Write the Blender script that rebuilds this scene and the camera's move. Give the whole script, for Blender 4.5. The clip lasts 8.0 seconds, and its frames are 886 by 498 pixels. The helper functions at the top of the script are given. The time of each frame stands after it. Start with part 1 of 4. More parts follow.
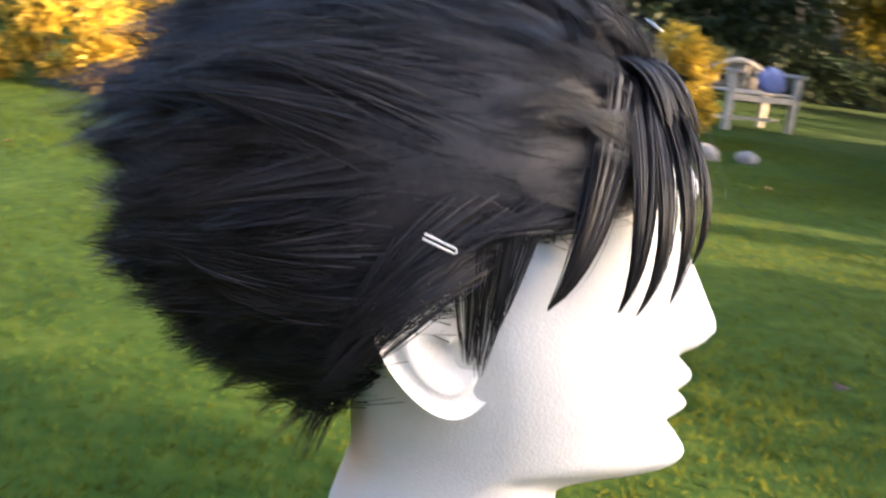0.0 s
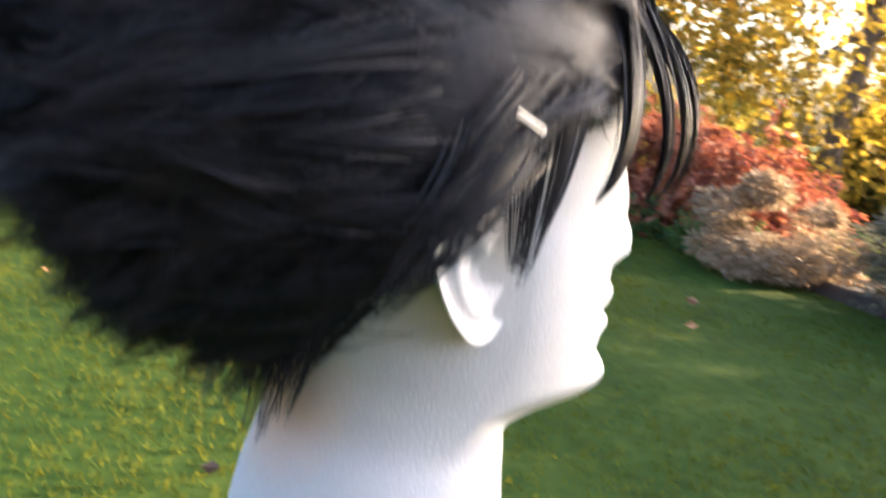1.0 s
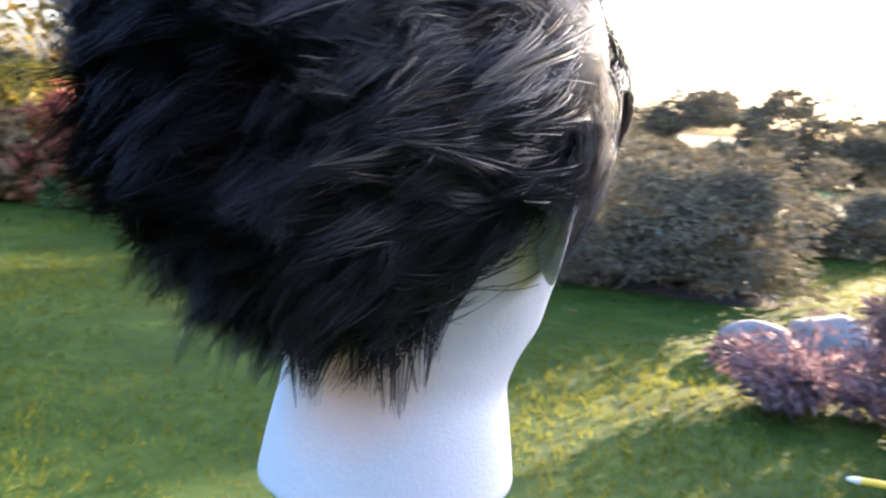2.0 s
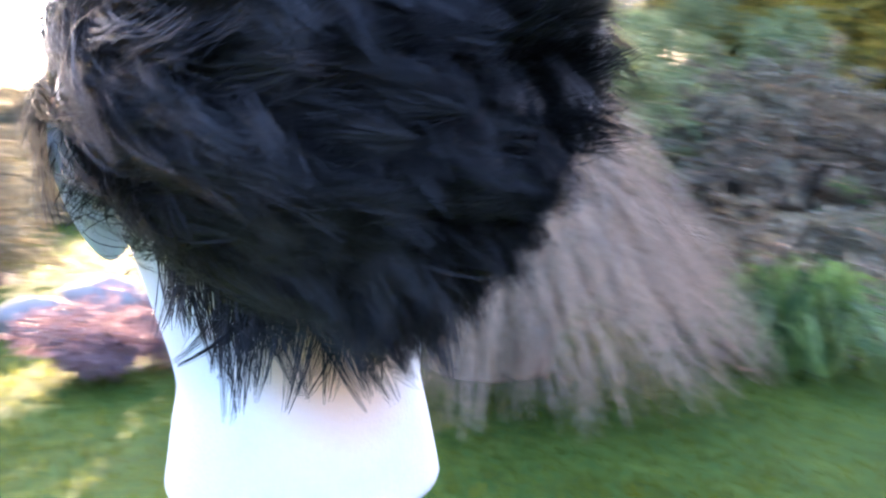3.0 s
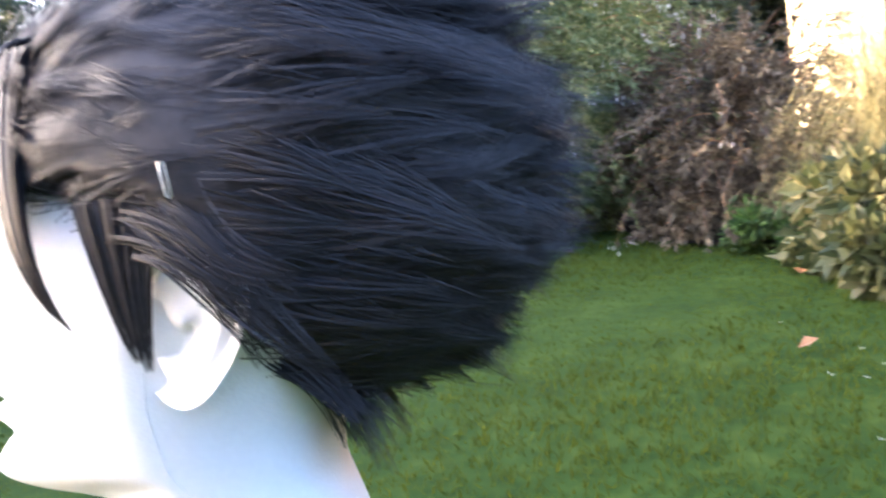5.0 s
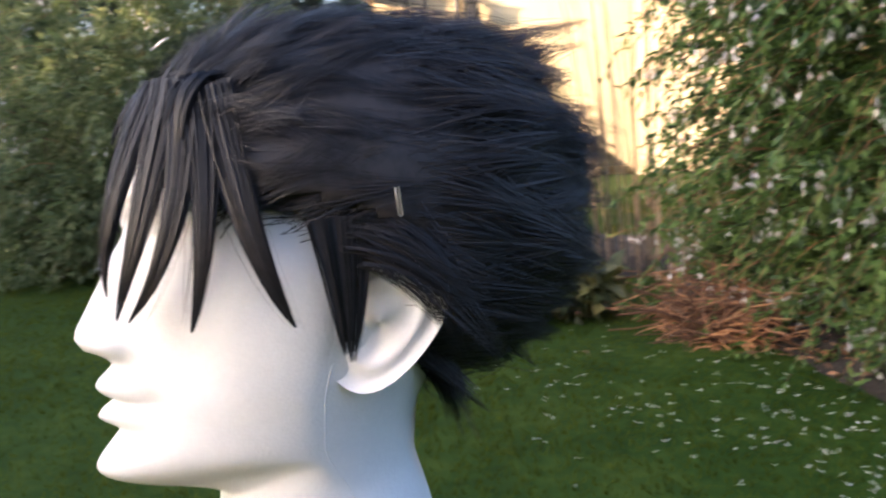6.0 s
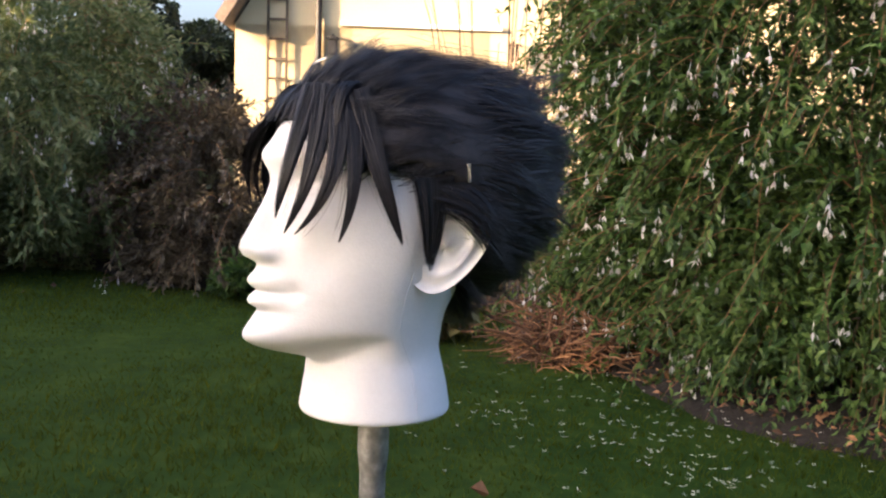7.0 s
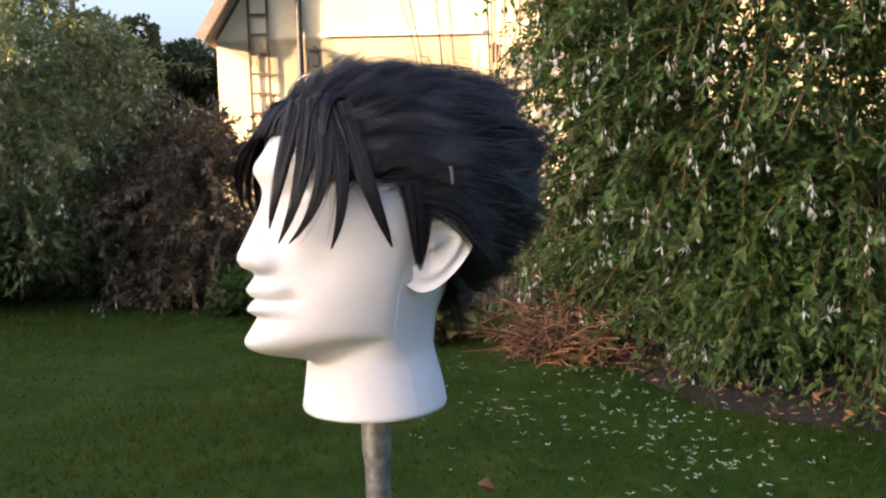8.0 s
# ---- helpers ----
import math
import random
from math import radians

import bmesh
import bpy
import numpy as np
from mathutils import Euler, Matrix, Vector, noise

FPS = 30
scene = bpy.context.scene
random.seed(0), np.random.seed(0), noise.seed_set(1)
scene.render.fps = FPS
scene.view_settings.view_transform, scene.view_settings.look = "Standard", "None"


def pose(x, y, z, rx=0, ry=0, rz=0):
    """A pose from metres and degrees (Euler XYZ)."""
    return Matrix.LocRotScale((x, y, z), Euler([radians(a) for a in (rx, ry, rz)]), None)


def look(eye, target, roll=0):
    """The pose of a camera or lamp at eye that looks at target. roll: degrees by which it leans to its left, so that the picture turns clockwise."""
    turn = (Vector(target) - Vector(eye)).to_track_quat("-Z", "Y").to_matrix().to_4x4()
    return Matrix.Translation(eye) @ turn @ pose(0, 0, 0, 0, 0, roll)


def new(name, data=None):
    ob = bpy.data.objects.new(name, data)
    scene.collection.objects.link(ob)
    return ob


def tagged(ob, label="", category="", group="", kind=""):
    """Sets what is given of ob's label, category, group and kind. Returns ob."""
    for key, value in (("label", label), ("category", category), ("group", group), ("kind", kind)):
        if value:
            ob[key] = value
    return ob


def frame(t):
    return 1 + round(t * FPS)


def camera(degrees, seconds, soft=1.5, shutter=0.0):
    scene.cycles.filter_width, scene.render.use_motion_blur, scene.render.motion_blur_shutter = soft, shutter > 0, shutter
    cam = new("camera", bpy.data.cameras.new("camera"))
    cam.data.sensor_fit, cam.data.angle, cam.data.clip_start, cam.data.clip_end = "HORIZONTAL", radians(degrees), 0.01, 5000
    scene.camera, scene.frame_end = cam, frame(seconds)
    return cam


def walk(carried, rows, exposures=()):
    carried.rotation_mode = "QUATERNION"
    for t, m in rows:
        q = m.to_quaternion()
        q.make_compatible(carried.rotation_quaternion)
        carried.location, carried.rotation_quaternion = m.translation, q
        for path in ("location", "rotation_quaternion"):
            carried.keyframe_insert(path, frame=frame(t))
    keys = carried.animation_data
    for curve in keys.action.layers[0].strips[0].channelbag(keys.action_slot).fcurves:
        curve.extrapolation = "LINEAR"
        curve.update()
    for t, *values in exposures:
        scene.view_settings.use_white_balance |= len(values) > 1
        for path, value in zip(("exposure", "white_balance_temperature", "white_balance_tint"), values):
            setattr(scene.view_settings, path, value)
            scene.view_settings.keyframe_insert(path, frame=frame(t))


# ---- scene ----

# camera rows: seconds, place, heading (left of +y), pitch, lean
FIELD = 50.58
PATH = [
    (0.0, 0.425, -0.005, 0.749, 91.48, -14.33, 7.20),
    (0.3, 0.389, -0.056, 0.719, 81.65, -13.45, 6.25),
    (0.5, 0.369, -0.091, 0.705, 75.15, -11.51, 8.50),
    (0.8, 0.351, -0.139, 0.693, 67.32, -8.46, 6.91),
    (1.0, 0.349, -0.165, 0.675, 62.30, -9.60, 8.78),
    (1.2, 0.351, -0.194, 0.649, 56.73, -10.29, 8.23),
    (1.5, 0.330, -0.285, 0.661, 43.66, -8.63, 6.18),
    (1.7, 0.280, -0.322, 0.661, 36.65, -8.34, 4.94),
    (2.8, 0.009, -0.421, 0.632, -6.15, -6.04, 0.96),
    (3.0, -0.084, -0.392, 0.648, -20.88, -8.34, -0.04),
    (3.1, -0.117, -0.379, 0.642, -26.89, -8.32, -0.44),
    (3.2, -0.141, -0.369, 0.637, -30.67, -8.04, -0.88),
    (3.3, -0.179, -0.352, 0.635, -35.67, -8.14, -1.31),
    (3.4, -0.210, -0.345, 0.640, -39.04, -8.23, -2.15),
    (3.5, -0.238, -0.342, 0.647, -44.69, -8.12, -2.59),
    (3.8, -0.269, -0.329, 0.635, -51.64, -7.22, -4.17),
    (4.0, -0.296, -0.292, 0.639, -60.05, -6.05, -6.00),
    (4.2, -0.339, -0.270, 0.644, -67.17, -4.85, -7.83),
    (4.5, -0.363, -0.195, 0.650, -78.53, -5.66, -8.62),
    (4.7, -0.411, -0.179, 0.649, -83.10, -5.67, -9.21),
    (5.0, -0.423, -0.111, 0.683, -89.37, -7.39, -7.71),
    (5.2, -0.441, -0.073, 0.698, -93.22, -8.32, -6.61),
    (6.3, -0.477, 0.212, 0.712, -121.14, -7.06, -1.36),
    (6.5, -0.498, 0.252, 0.704, -123.15, -6.52, 0.61),
    (7.0, -0.624, 0.384, 0.689, -125.57, -5.68, 1.90),
    (7.5, -0.637, 0.390, 0.686, -126.04, -5.55, -0.99),
    (8.0, -0.653, 0.399, 0.689, -125.91, -5.43, -1.64),
]


def rowpose(x, y, z, heading, pitch, lean):
    a, b = radians(heading), radians(pitch)
    way = Vector((-math.sin(a) * math.cos(b), math.cos(a) * math.cos(b), math.sin(b)))
    return look((x, y, z), Vector((x, y, z)) + way, lean)


cam = camera(FIELD, 8.0, soft=2.2, shutter=0.4)
EXPOSURES = [(0.0, 3.3, 5650, 17), (1.0, 3.35, 5450, 17), (1.7, 3.45, 4950, 18), (2.8, 4.65, 5050, 24), (3.0, 4.75, 5100, 25), (3.5, 4.65, 5150, 27), (4.5, 4.58, 5250, 27), (5.2, 4.1, 5300, 22), (6.3, 2.65, 5550, 20), (8.0, 2.5, 5700, 21)]
walk(cam, [(t, rowpose(*row)) for t, *row in PATH], EXPOSURES)

# ---- sky and sun ----
SUN_HEADING, SUN_HEIGHT = -10.0, 11.5
world = bpy.data.worlds.new("sky")
scene.world = world
world.use_nodes = True
wn = world.node_tree
sky = wn.nodes.new("ShaderNodeTexSky")
sky.sky_type, sky.sun_disc = "NISHITA", False
sky.sun_elevation, sky.sun_rotation = radians(SUN_HEIGHT), radians(-SUN_HEADING)
sky.air_density, sky.dust_density, sky.ozone_density = 0.9, 8.0, 0.8
wn.nodes["Background"].inputs["Strength"].default_value = 0.15
wn.links.new(sky.outputs[0], wn.nodes["Background"].inputs["Color"])
sun = new("sun", bpy.data.lights.new("sun", "SUN"))
sun.data.energy, sun.data.angle, sun.data.color = 5.0, radians(0.6), (1.0, 0.66, 0.32)
a, b = radians(SUN_HEADING), radians(SUN_HEIGHT)
sun.matrix_world = look((0, 0, 0), (math.sin(a) * math.cos(b), -math.cos(a) * math.cos(b), -math.sin(b)))


# ---- materials ----
def material(name, colours, rough=0.6, scale=20.0, bump=0.2, fine=120.0, metal=0.0, spread=0.0, stretch=(1, 1, 1), transmit=None, through_light=0.0):
    """Noise at two scales between the colours, a bump, and a change of tone from piece to piece."""
    m = bpy.data.materials.new(name)
    m.use_nodes = True
    n, l = m.node_tree.nodes, m.node_tree.links
    shader = n["Principled BSDF"]
    shader.inputs["Roughness"].default_value = rough
    shader.inputs["Metallic"].default_value = metal
    co = n.new("ShaderNodeTexCoord")
    mp = n.new("ShaderNodeMapping")
    mp.inputs["Scale"].default_value = stretch
    l.new(co.outputs["Object"], mp.inputs[0])
    big, small = n.new("ShaderNodeTexNoise"), n.new("ShaderNodeTexNoise")
    big.inputs["Scale"].default_value, small.inputs["Scale"].default_value = scale, fine
    big.inputs["Detail"].default_value = small.inputs["Detail"].default_value = 3
    for t in (big, small):
        l.new(mp.outputs[0], t.inputs["Vector"])
    mixed = n.new("ShaderNodeMath")
    mixed.operation = "MULTIPLY_ADD"
    l.new(small.outputs[0], mixed.inputs[0])
    mixed.inputs[1].default_value = 0.5
    half = n.new("ShaderNodeMath")
    half.operation = "MULTIPLY"
    half.inputs[1].default_value = 0.5
    l.new(big.outputs[0], half.inputs[0])
    l.new(half.outputs[0], mixed.inputs[2])
    value = mixed.outputs[0]
    if spread:
        geo = n.new("ShaderNodeNewGeometry")
        add = n.new("ShaderNodeMath")
        add.operation = "MULTIPLY_ADD"
        l.new(geo.outputs["Random Per Island"], add.inputs[0])
        add.inputs[1].default_value = spread
        l.new(value, add.inputs[2])
        shift = n.new("ShaderNodeMath")
        shift.operation = "SUBTRACT"
        l.new(add.outputs[0], shift.inputs[0])
        shift.inputs[1].default_value = spread / 2
        value = shift.outputs[0]
    ramp = n.new("ShaderNodeValToRGB")
    els = ramp.color_ramp.elements
    while len(els) < len(colours):
        els.new(0.5)
    for i, c in enumerate(colours):
        els[i].position = 0.28 + 0.44 * i / (len(colours) - 1)
        els[i].color = (*c, 1)
    l.new(value, ramp.inputs[0])
    l.new(ramp.outputs[0], shader.inputs["Base Color"])
    if bump:
        bp = n.new("ShaderNodeBump")
        bp.inputs["Strength"].default_value = bump
        bp.inputs["Distance"].default_value = 0.01
        l.new(value, bp.inputs["Height"])
        l.new(bp.outputs[0], shader.inputs["Normal"])
    if through_light:
        tr = n.new("ShaderNodeBsdfTranslucent")
        mix = n.new("ShaderNodeMixShader")
        mix.inputs[0].default_value = through_light
        if transmit:
            tr.inputs["Color"].default_value = (*transmit, 1)
        else:
            l.new(ramp.outputs[0], tr.inputs["Color"])
        l.new(shader.outputs[0], mix.inputs[1])
        l.new(tr.outputs[0], mix.inputs[2])
        l.new(mix.outputs[0], n["Material Output"].inputs["Surface"])
    return m


def leaf_material(name, *colours, rough=0.55, through_light=0.35):
    return material(name, colours, rough, 1.5, 0.0, 30, spread=0.5, through_light=through_light)


M = {}
M["lawn"] = material("lawn", ((0.011, 0.025, 0.003), (0.021, 0.043, 0.005), (0.043, 0.066, 0.009)), 0.95, 4.0, 0.0, 22)
M["blade"] = material("blade", ((0.017, 0.038, 0.006), (0.032, 0.062, 0.009), (0.062, 0.090, 0.016)), 0.8, 3.0, 0.0, 8, spread=0.35, through_light=0.5, transmit=(0.115, 0.118, 0.008))
for dull in ("lawn", "blade"):
    M[dull].node_tree.nodes["Principled BSDF"].inputs["Specular IOR Level"].default_value = 0.08
M["soil"] = material("soil", ((0.008, 0.006, 0.004), (0.017, 0.012, 0.008), (0.034, 0.024, 0.015)), 0.95, 9, 1.0, 70)
M["bark"] = material("bark", ((0.04, 0.03, 0.02), (0.10, 0.075, 0.05), (0.17, 0.13, 0.09)), 0.9, 8, 0.8, 60, stretch=(1, 1, 0.3))
M["fuchsia"] = leaf_material("fuchsia leaves", (0.023, 0.056, 0.009), (0.056, 0.114, 0.018), (0.120, 0.190, 0.040))
M["pale"] = leaf_material("pale green leaves", (0.080, 0.115, 0.038), (0.145, 0.185, 0.065), (0.23, 0.26, 0.11))
M["brown"] = leaf_material("brown twiggy leaves", (0.05, 0.041, 0.025), (0.10, 0.078, 0.045), (0.165, 0.135, 0.08))
M["hedge"] = leaf_material("hedge leaves", (0.065, 0.063, 0.040), (0.12, 0.108, 0.068), (0.19, 0.17, 0.105), rough=0.9, through_light=0.15)
M["red"] = leaf_material("red leaves", (0.14, 0.035, 0.02), (0.27, 0.075, 0.035), (0.36, 0.14, 0.06))
M["yellow"] = leaf_material("yellow leaves", (0.16, 0.13, 0.015), (0.42, 0.29, 0.02), (0.62, 0.44, 0.04), through_light=0.6)
M["olive"] = leaf_material("yellowing green leaves", (0.07, 0.08, 0.012), (0.18, 0.16, 0.02), (0.34, 0.27, 0.03), through_light=0.5)
M["tan"] = leaf_material("tan seed heads", (0.16, 0.11, 0.06), (0.26, 0.19, 0.11), (0.36, 0.28, 0.18))
M["dark"] = leaf_material("dark evergreen leaves", (0.012, 0.025, 0.012), (0.025, 0.045, 0.02), (0.05, 0.07, 0.03))
M["heather"] = leaf_material("heather sprigs", (0.08, 0.05, 0.055), (0.15, 0.095, 0.105), (0.23, 0.155, 0.155))
M["flower"] = material("white flowers", ((0.62, 0.58, 0.56), (0.78, 0.76, 0.74)), 0.6, 30, 0, 90, through_light=0.3)
M["straw"] = material("dry grass", ((0.11, 0.08, 0.05), (0.23, 0.17, 0.11), (0.38, 0.29, 0.20)), 0.7, 3, 0, 20, spread=0.5, through_light=0.25)
M["reedy"] = material("yellowing grass", ((0.05, 0.06, 0.018), (0.11, 0.105, 0.035), (0.20, 0.17, 0.07)), 0.7, 3, 0, 20, spread=0.5, through_light=0.3)
M["amber"] = leaf_material("amber autumn leaves", (0.09, 0.06, 0.02), (0.19, 0.125, 0.04), (0.29, 0.21, 0.08))
M["moss"] = leaf_material("yellowing broad leaves", (0.04, 0.055, 0.016), (0.085, 0.095, 0.030), (0.17, 0.16, 0.06))
M["petal"] = material("faded petals", ((0.46, 0.44, 0.38), (0.64, 0.62, 0.56)), 0.8, 30, 0, 90)
M["rust"] = material("cut brown stems", ((0.07, 0.032, 0.013), (0.18, 0.085, 0.036), (0.30, 0.155, 0.07)), 0.8, 6, 0.2, 40, spread=0.6)
M["render"] = material("cream render", ((0.50, 0.41, 0.25), (0.58, 0.49, 0.31), (0.64, 0.55, 0.37)), 0.9, 1.2, 0.3, 70)
M["roof"] = material("roof tiles", ((0.10, 0.075, 0.06), (0.18, 0.14, 0.11), (0.24, 0.19, 0.15)), 0.9, 6, 0.5, 50)
M["white"] = material("white paint", ((0.68, 0.67, 0.63), (0.80, 0.79, 0.76)), 0.5, 4, 0.1, 40)
M["gold"] = material("yellow paint", ((0.62, 0.42, 0.02), (0.75, 0.55, 0.04)), 0.5, 20, 0.1, 80)
M["iron"] = material("black iron", ((0.02, 0.02, 0.02), (0.05, 0.05, 0.05)), 0.5, 12, 0.2, 60, metal=0.6)
M["teak"] = material("weathered pale wood", ((0.17, 0.155, 0.13), (0.26, 0.24, 0.21), (0.34, 0.32, 0.29)), 0.8, 8, 0.3, 60, stretch=(1, 1, 4))
M["cloth"] = material("blue cloth", ((0.08, 0.10, 0.22), (0.14, 0.17, 0.34)), 0.9, 10, 0.3, 90)
M["rock"] = material("grey stone", ((0.09, 0.085, 0.08), (0.15, 0.14, 0.13), (0.22, 0.21, 0.19)), 0.9, 7, 0.7, 50)
M["foam"] = material("white polystyrene", ((0.60, 0.60, 0.61), (0.66, 0.66, 0.67)), 0.55, 60, 0, 330)
fn, fl = M["foam"].node_tree.nodes, M["foam"].node_tree.links
cells, raised, spot = fn.new("ShaderNodeTexVoronoi"), fn.new("ShaderNodeBump"), fn.new("ShaderNodeTexCoord")
cells.inputs["Scale"].default_value = 620
raised.inputs["Strength"].default_value, raised.inputs["Distance"].default_value = 0.11, 0.0012
fl.new(spot.outputs["Object"], cells.inputs["Vector"])
fl.new(cells.outputs["Distance"], raised.inputs["Height"])
fl.new(raised.outputs[0], fn["Principled BSDF"].inputs["Normal"])
# a peach tint on the nape, fading out from one point
near, inner, tint = fn.new("ShaderNodeVectorMath"), fn.new("ShaderNodeMapRange"), fn.new("ShaderNodeMix")
near.operation, tint.data_type = "DISTANCE", "RGBA"
near.inputs[1].default_value = (0.004, -0.060, 0.066)
inner.inputs["From Min"].default_value, inner.inputs["From Max"].default_value = 0.012, 0.050
inner.inputs["To Min"].default_value, inner.inputs["To Max"].default_value = 0.9, 0.0
tint.inputs[7].default_value = (0.80, 0.46, 0.28, 1)
fl.new(spot.outputs["Object"], near.inputs[0])
fl.new(near.outputs["Value"], inner.inputs["Value"])
fl.new(inner.outputs["Result"], tint.inputs[0])
fl.new(fn["Principled BSDF"].inputs["Base Color"].links[0].from_socket, tint.inputs[6])
fl.new(tint.outputs[2], fn["Principled BSDF"].inputs["Base Color"])
M["hair"] = material("black hair", ((0.006, 0.006, 0.007), (0.012, 0.012, 0.014), (0.026, 0.024, 0.026)), 0.44, 30, 0, 200, spread=0.5)
M["hair"].node_tree.nodes["Principled BSDF"].inputs["Specular IOR Level"].default_value = 0.19
M["pin"] = material("bare metal pin", ((0.55, 0.53, 0.5), (0.75, 0.73, 0.7)), 0.35, 60, 0, 200, metal=0.9)
M["steel"] = material("dull galvanised steel", ((0.09, 0.09, 0.09), (0.26, 0.26, 0.25), (0.52, 0.52, 0.51)), 0.55, 45, 0.2, 120, metal=0.7)
glass = bpy.data.materials.new("window glass")
glass.use_nodes = True
glass.node_tree.nodes["Principled BSDF"].inputs["Base Color"].default_value = (0.02, 0.02, 0.02, 1)
glass.node_tree.nodes["Principled BSDF"].inputs["Roughness"].default_value = 0.03
M["glass"] = glass


# ---- mesh helpers ----
def arrays(name, verts, faces, mat, smooth=False):
    """A mesh from an N x 3 array and an F x k array."""
    me = bpy.data.meshes.new(name)
    verts, faces = np.asarray(verts, np.float32), np.asarray(faces, np.int32)
    k = faces.shape[1]
    me.vertices.add(len(verts))
    me.vertices.foreach_set("co", verts.ravel())
    me.loops.add(faces.size)
    me.loops.foreach_set("vertex_index", faces.ravel())
    me.polygons.add(len(faces))
    me.polygons.foreach_set("loop_start", np.arange(0, faces.size, k, dtype=np.int32))
    me.polygons.foreach_set("use_smooth", np.full(len(faces), smooth))
    me.update(calc_edges=True)
    me.validate()
    me.materials.append(mat)
    return me


def part(name, data, parent=None, label="", kind=""):
    """data, a mesh, as one object, under a thing or a part."""
    ob = new(name, data)
    ob.parent = parent
    return tagged(ob, label=label, kind=kind)


def thing(name, label, category, place=(0, 0, 0), turn=0.0, group="", kind=""):
    ob = new(name)
    ob.matrix_world = pose(*place, 0, 0, turn)
    return tagged(ob, label, category, group, kind)


def solid(name, bm, mat, smooth=False):
    me = bpy.data.meshes.new(name)
    bm.to_mesh(me)
    bm.free()
    for p in me.polygons:
        p.use_smooth = smooth
    me.materials.append(mat)
    return me


def box(name, size, at, mat, bevel=0.004, turn=(0, 0, 0)):
    bm = bmesh.new()
    bmesh.ops.create_cube(bm, size=1)
    bmesh.ops.scale(bm, vec=size, verts=bm.verts)
    if bevel:
        bmesh.ops.bevel(bm, geom=bm.edges[:], offset=bevel, segments=2, affect="EDGES")
    bmesh.ops.transform(bm, matrix=pose(*at, *turn), verts=bm.verts)
    return solid(name, bm, mat)


def tubes(paths, radii, sides=5):
    """Verts and quads of tapered tubes along paths (n, k, 3) with radii (n, k)."""
    paths, radii = np.asarray(paths, float), np.asarray(radii, float)
    n, k, _ = paths.shape
    t = np.gradient(paths, axis=1)
    t /= np.linalg.norm(t, axis=2, keepdims=True) + 1e-9
    ref = np.where(np.abs(t[..., 2:3]) > 0.9, [[[1.0, 0, 0]]], [[[0, 0, 1.0]]])
    u = np.cross(t, ref)
    u /= np.linalg.norm(u, axis=2, keepdims=True) + 1e-9
    w = np.cross(t, u)
    an = np.arange(sides) * 2 * np.pi / sides
    ring = paths[:, :, None] + radii[:, :, None, None] * (np.cos(an)[None, None, :, None] * u[:, :, None] + np.sin(an)[None, None, :, None] * w[:, :, None])
    idx = np.arange(n * k * sides).reshape(n, k, sides)
    a, b = idx[:, :-1], idx[:, 1:]
    f = np.stack([a, np.roll(a, -1, 2), np.roll(b, -1, 2), b], -1).reshape(-1, 4)
    return ring.reshape(-1, 3), f


def unit(v):
    return v / (np.linalg.norm(v, axis=-1, keepdims=True) + 1e-9)


def leaf_arrays(rng, at, ahead, long, wide, flat=0.0):
    """Folded pointed leaves of six vertices and four triangles' worth of quads."""
    n = len(at)
    ahead = unit(ahead)
    side = unit(np.cross(ahead, unit(rng.normal(size=(n, 3))) + [0, 0, flat]))
    up = np.cross(side, ahead)
    L, Wd = long[:, None], wide[:, None]
    v = np.stack([at, at + ahead * L * 0.5 + side * Wd * 0.5 + up * Wd * 0.18, at + ahead * L - up * L * 0.12,
                  at + ahead * L * 0.5 - side * Wd * 0.5 + up * Wd * 0.18], 1)
    f = np.arange(n * 4).reshape(n, 4)
    return v.reshape(-1, 3), np.concatenate([f[:, [0, 1, 2]], f[:, [0, 2, 3]]])


def clump_points(rng, n, radii, lumps, lump_size, flat_base=0.0):
    """Points in a crown of uneven lumps: on and in lumps set over an ellipsoid."""
    d = unit(rng.normal(size=(lumps, 3)))
    if flat_base:
        d[: lumps // 3, 2] = -rng.uniform(0.3, 0.85, lumps // 3)
        d[: lumps // 3, :2] = unit(d[: lumps // 3, :2]) * 0.92
    c = d * rng.uniform(0.35, 0.95, (lumps, 1)) ** 0.6
    size = rng.uniform(0.6, 1.3, lumps) * lump_size
    k = rng.integers(0, lumps, n)
    r = rng.uniform(0.25, 1, (n, 1)) ** 0.5
    away = unit(rng.normal(size=(n, 3)))
    round_radii = np.minimum(radii, 1.7 * np.min(radii))
    p = c[k] * radii + away * r * size[k][:, None] * round_radii
    return p, away + 0.5 * unit(p)


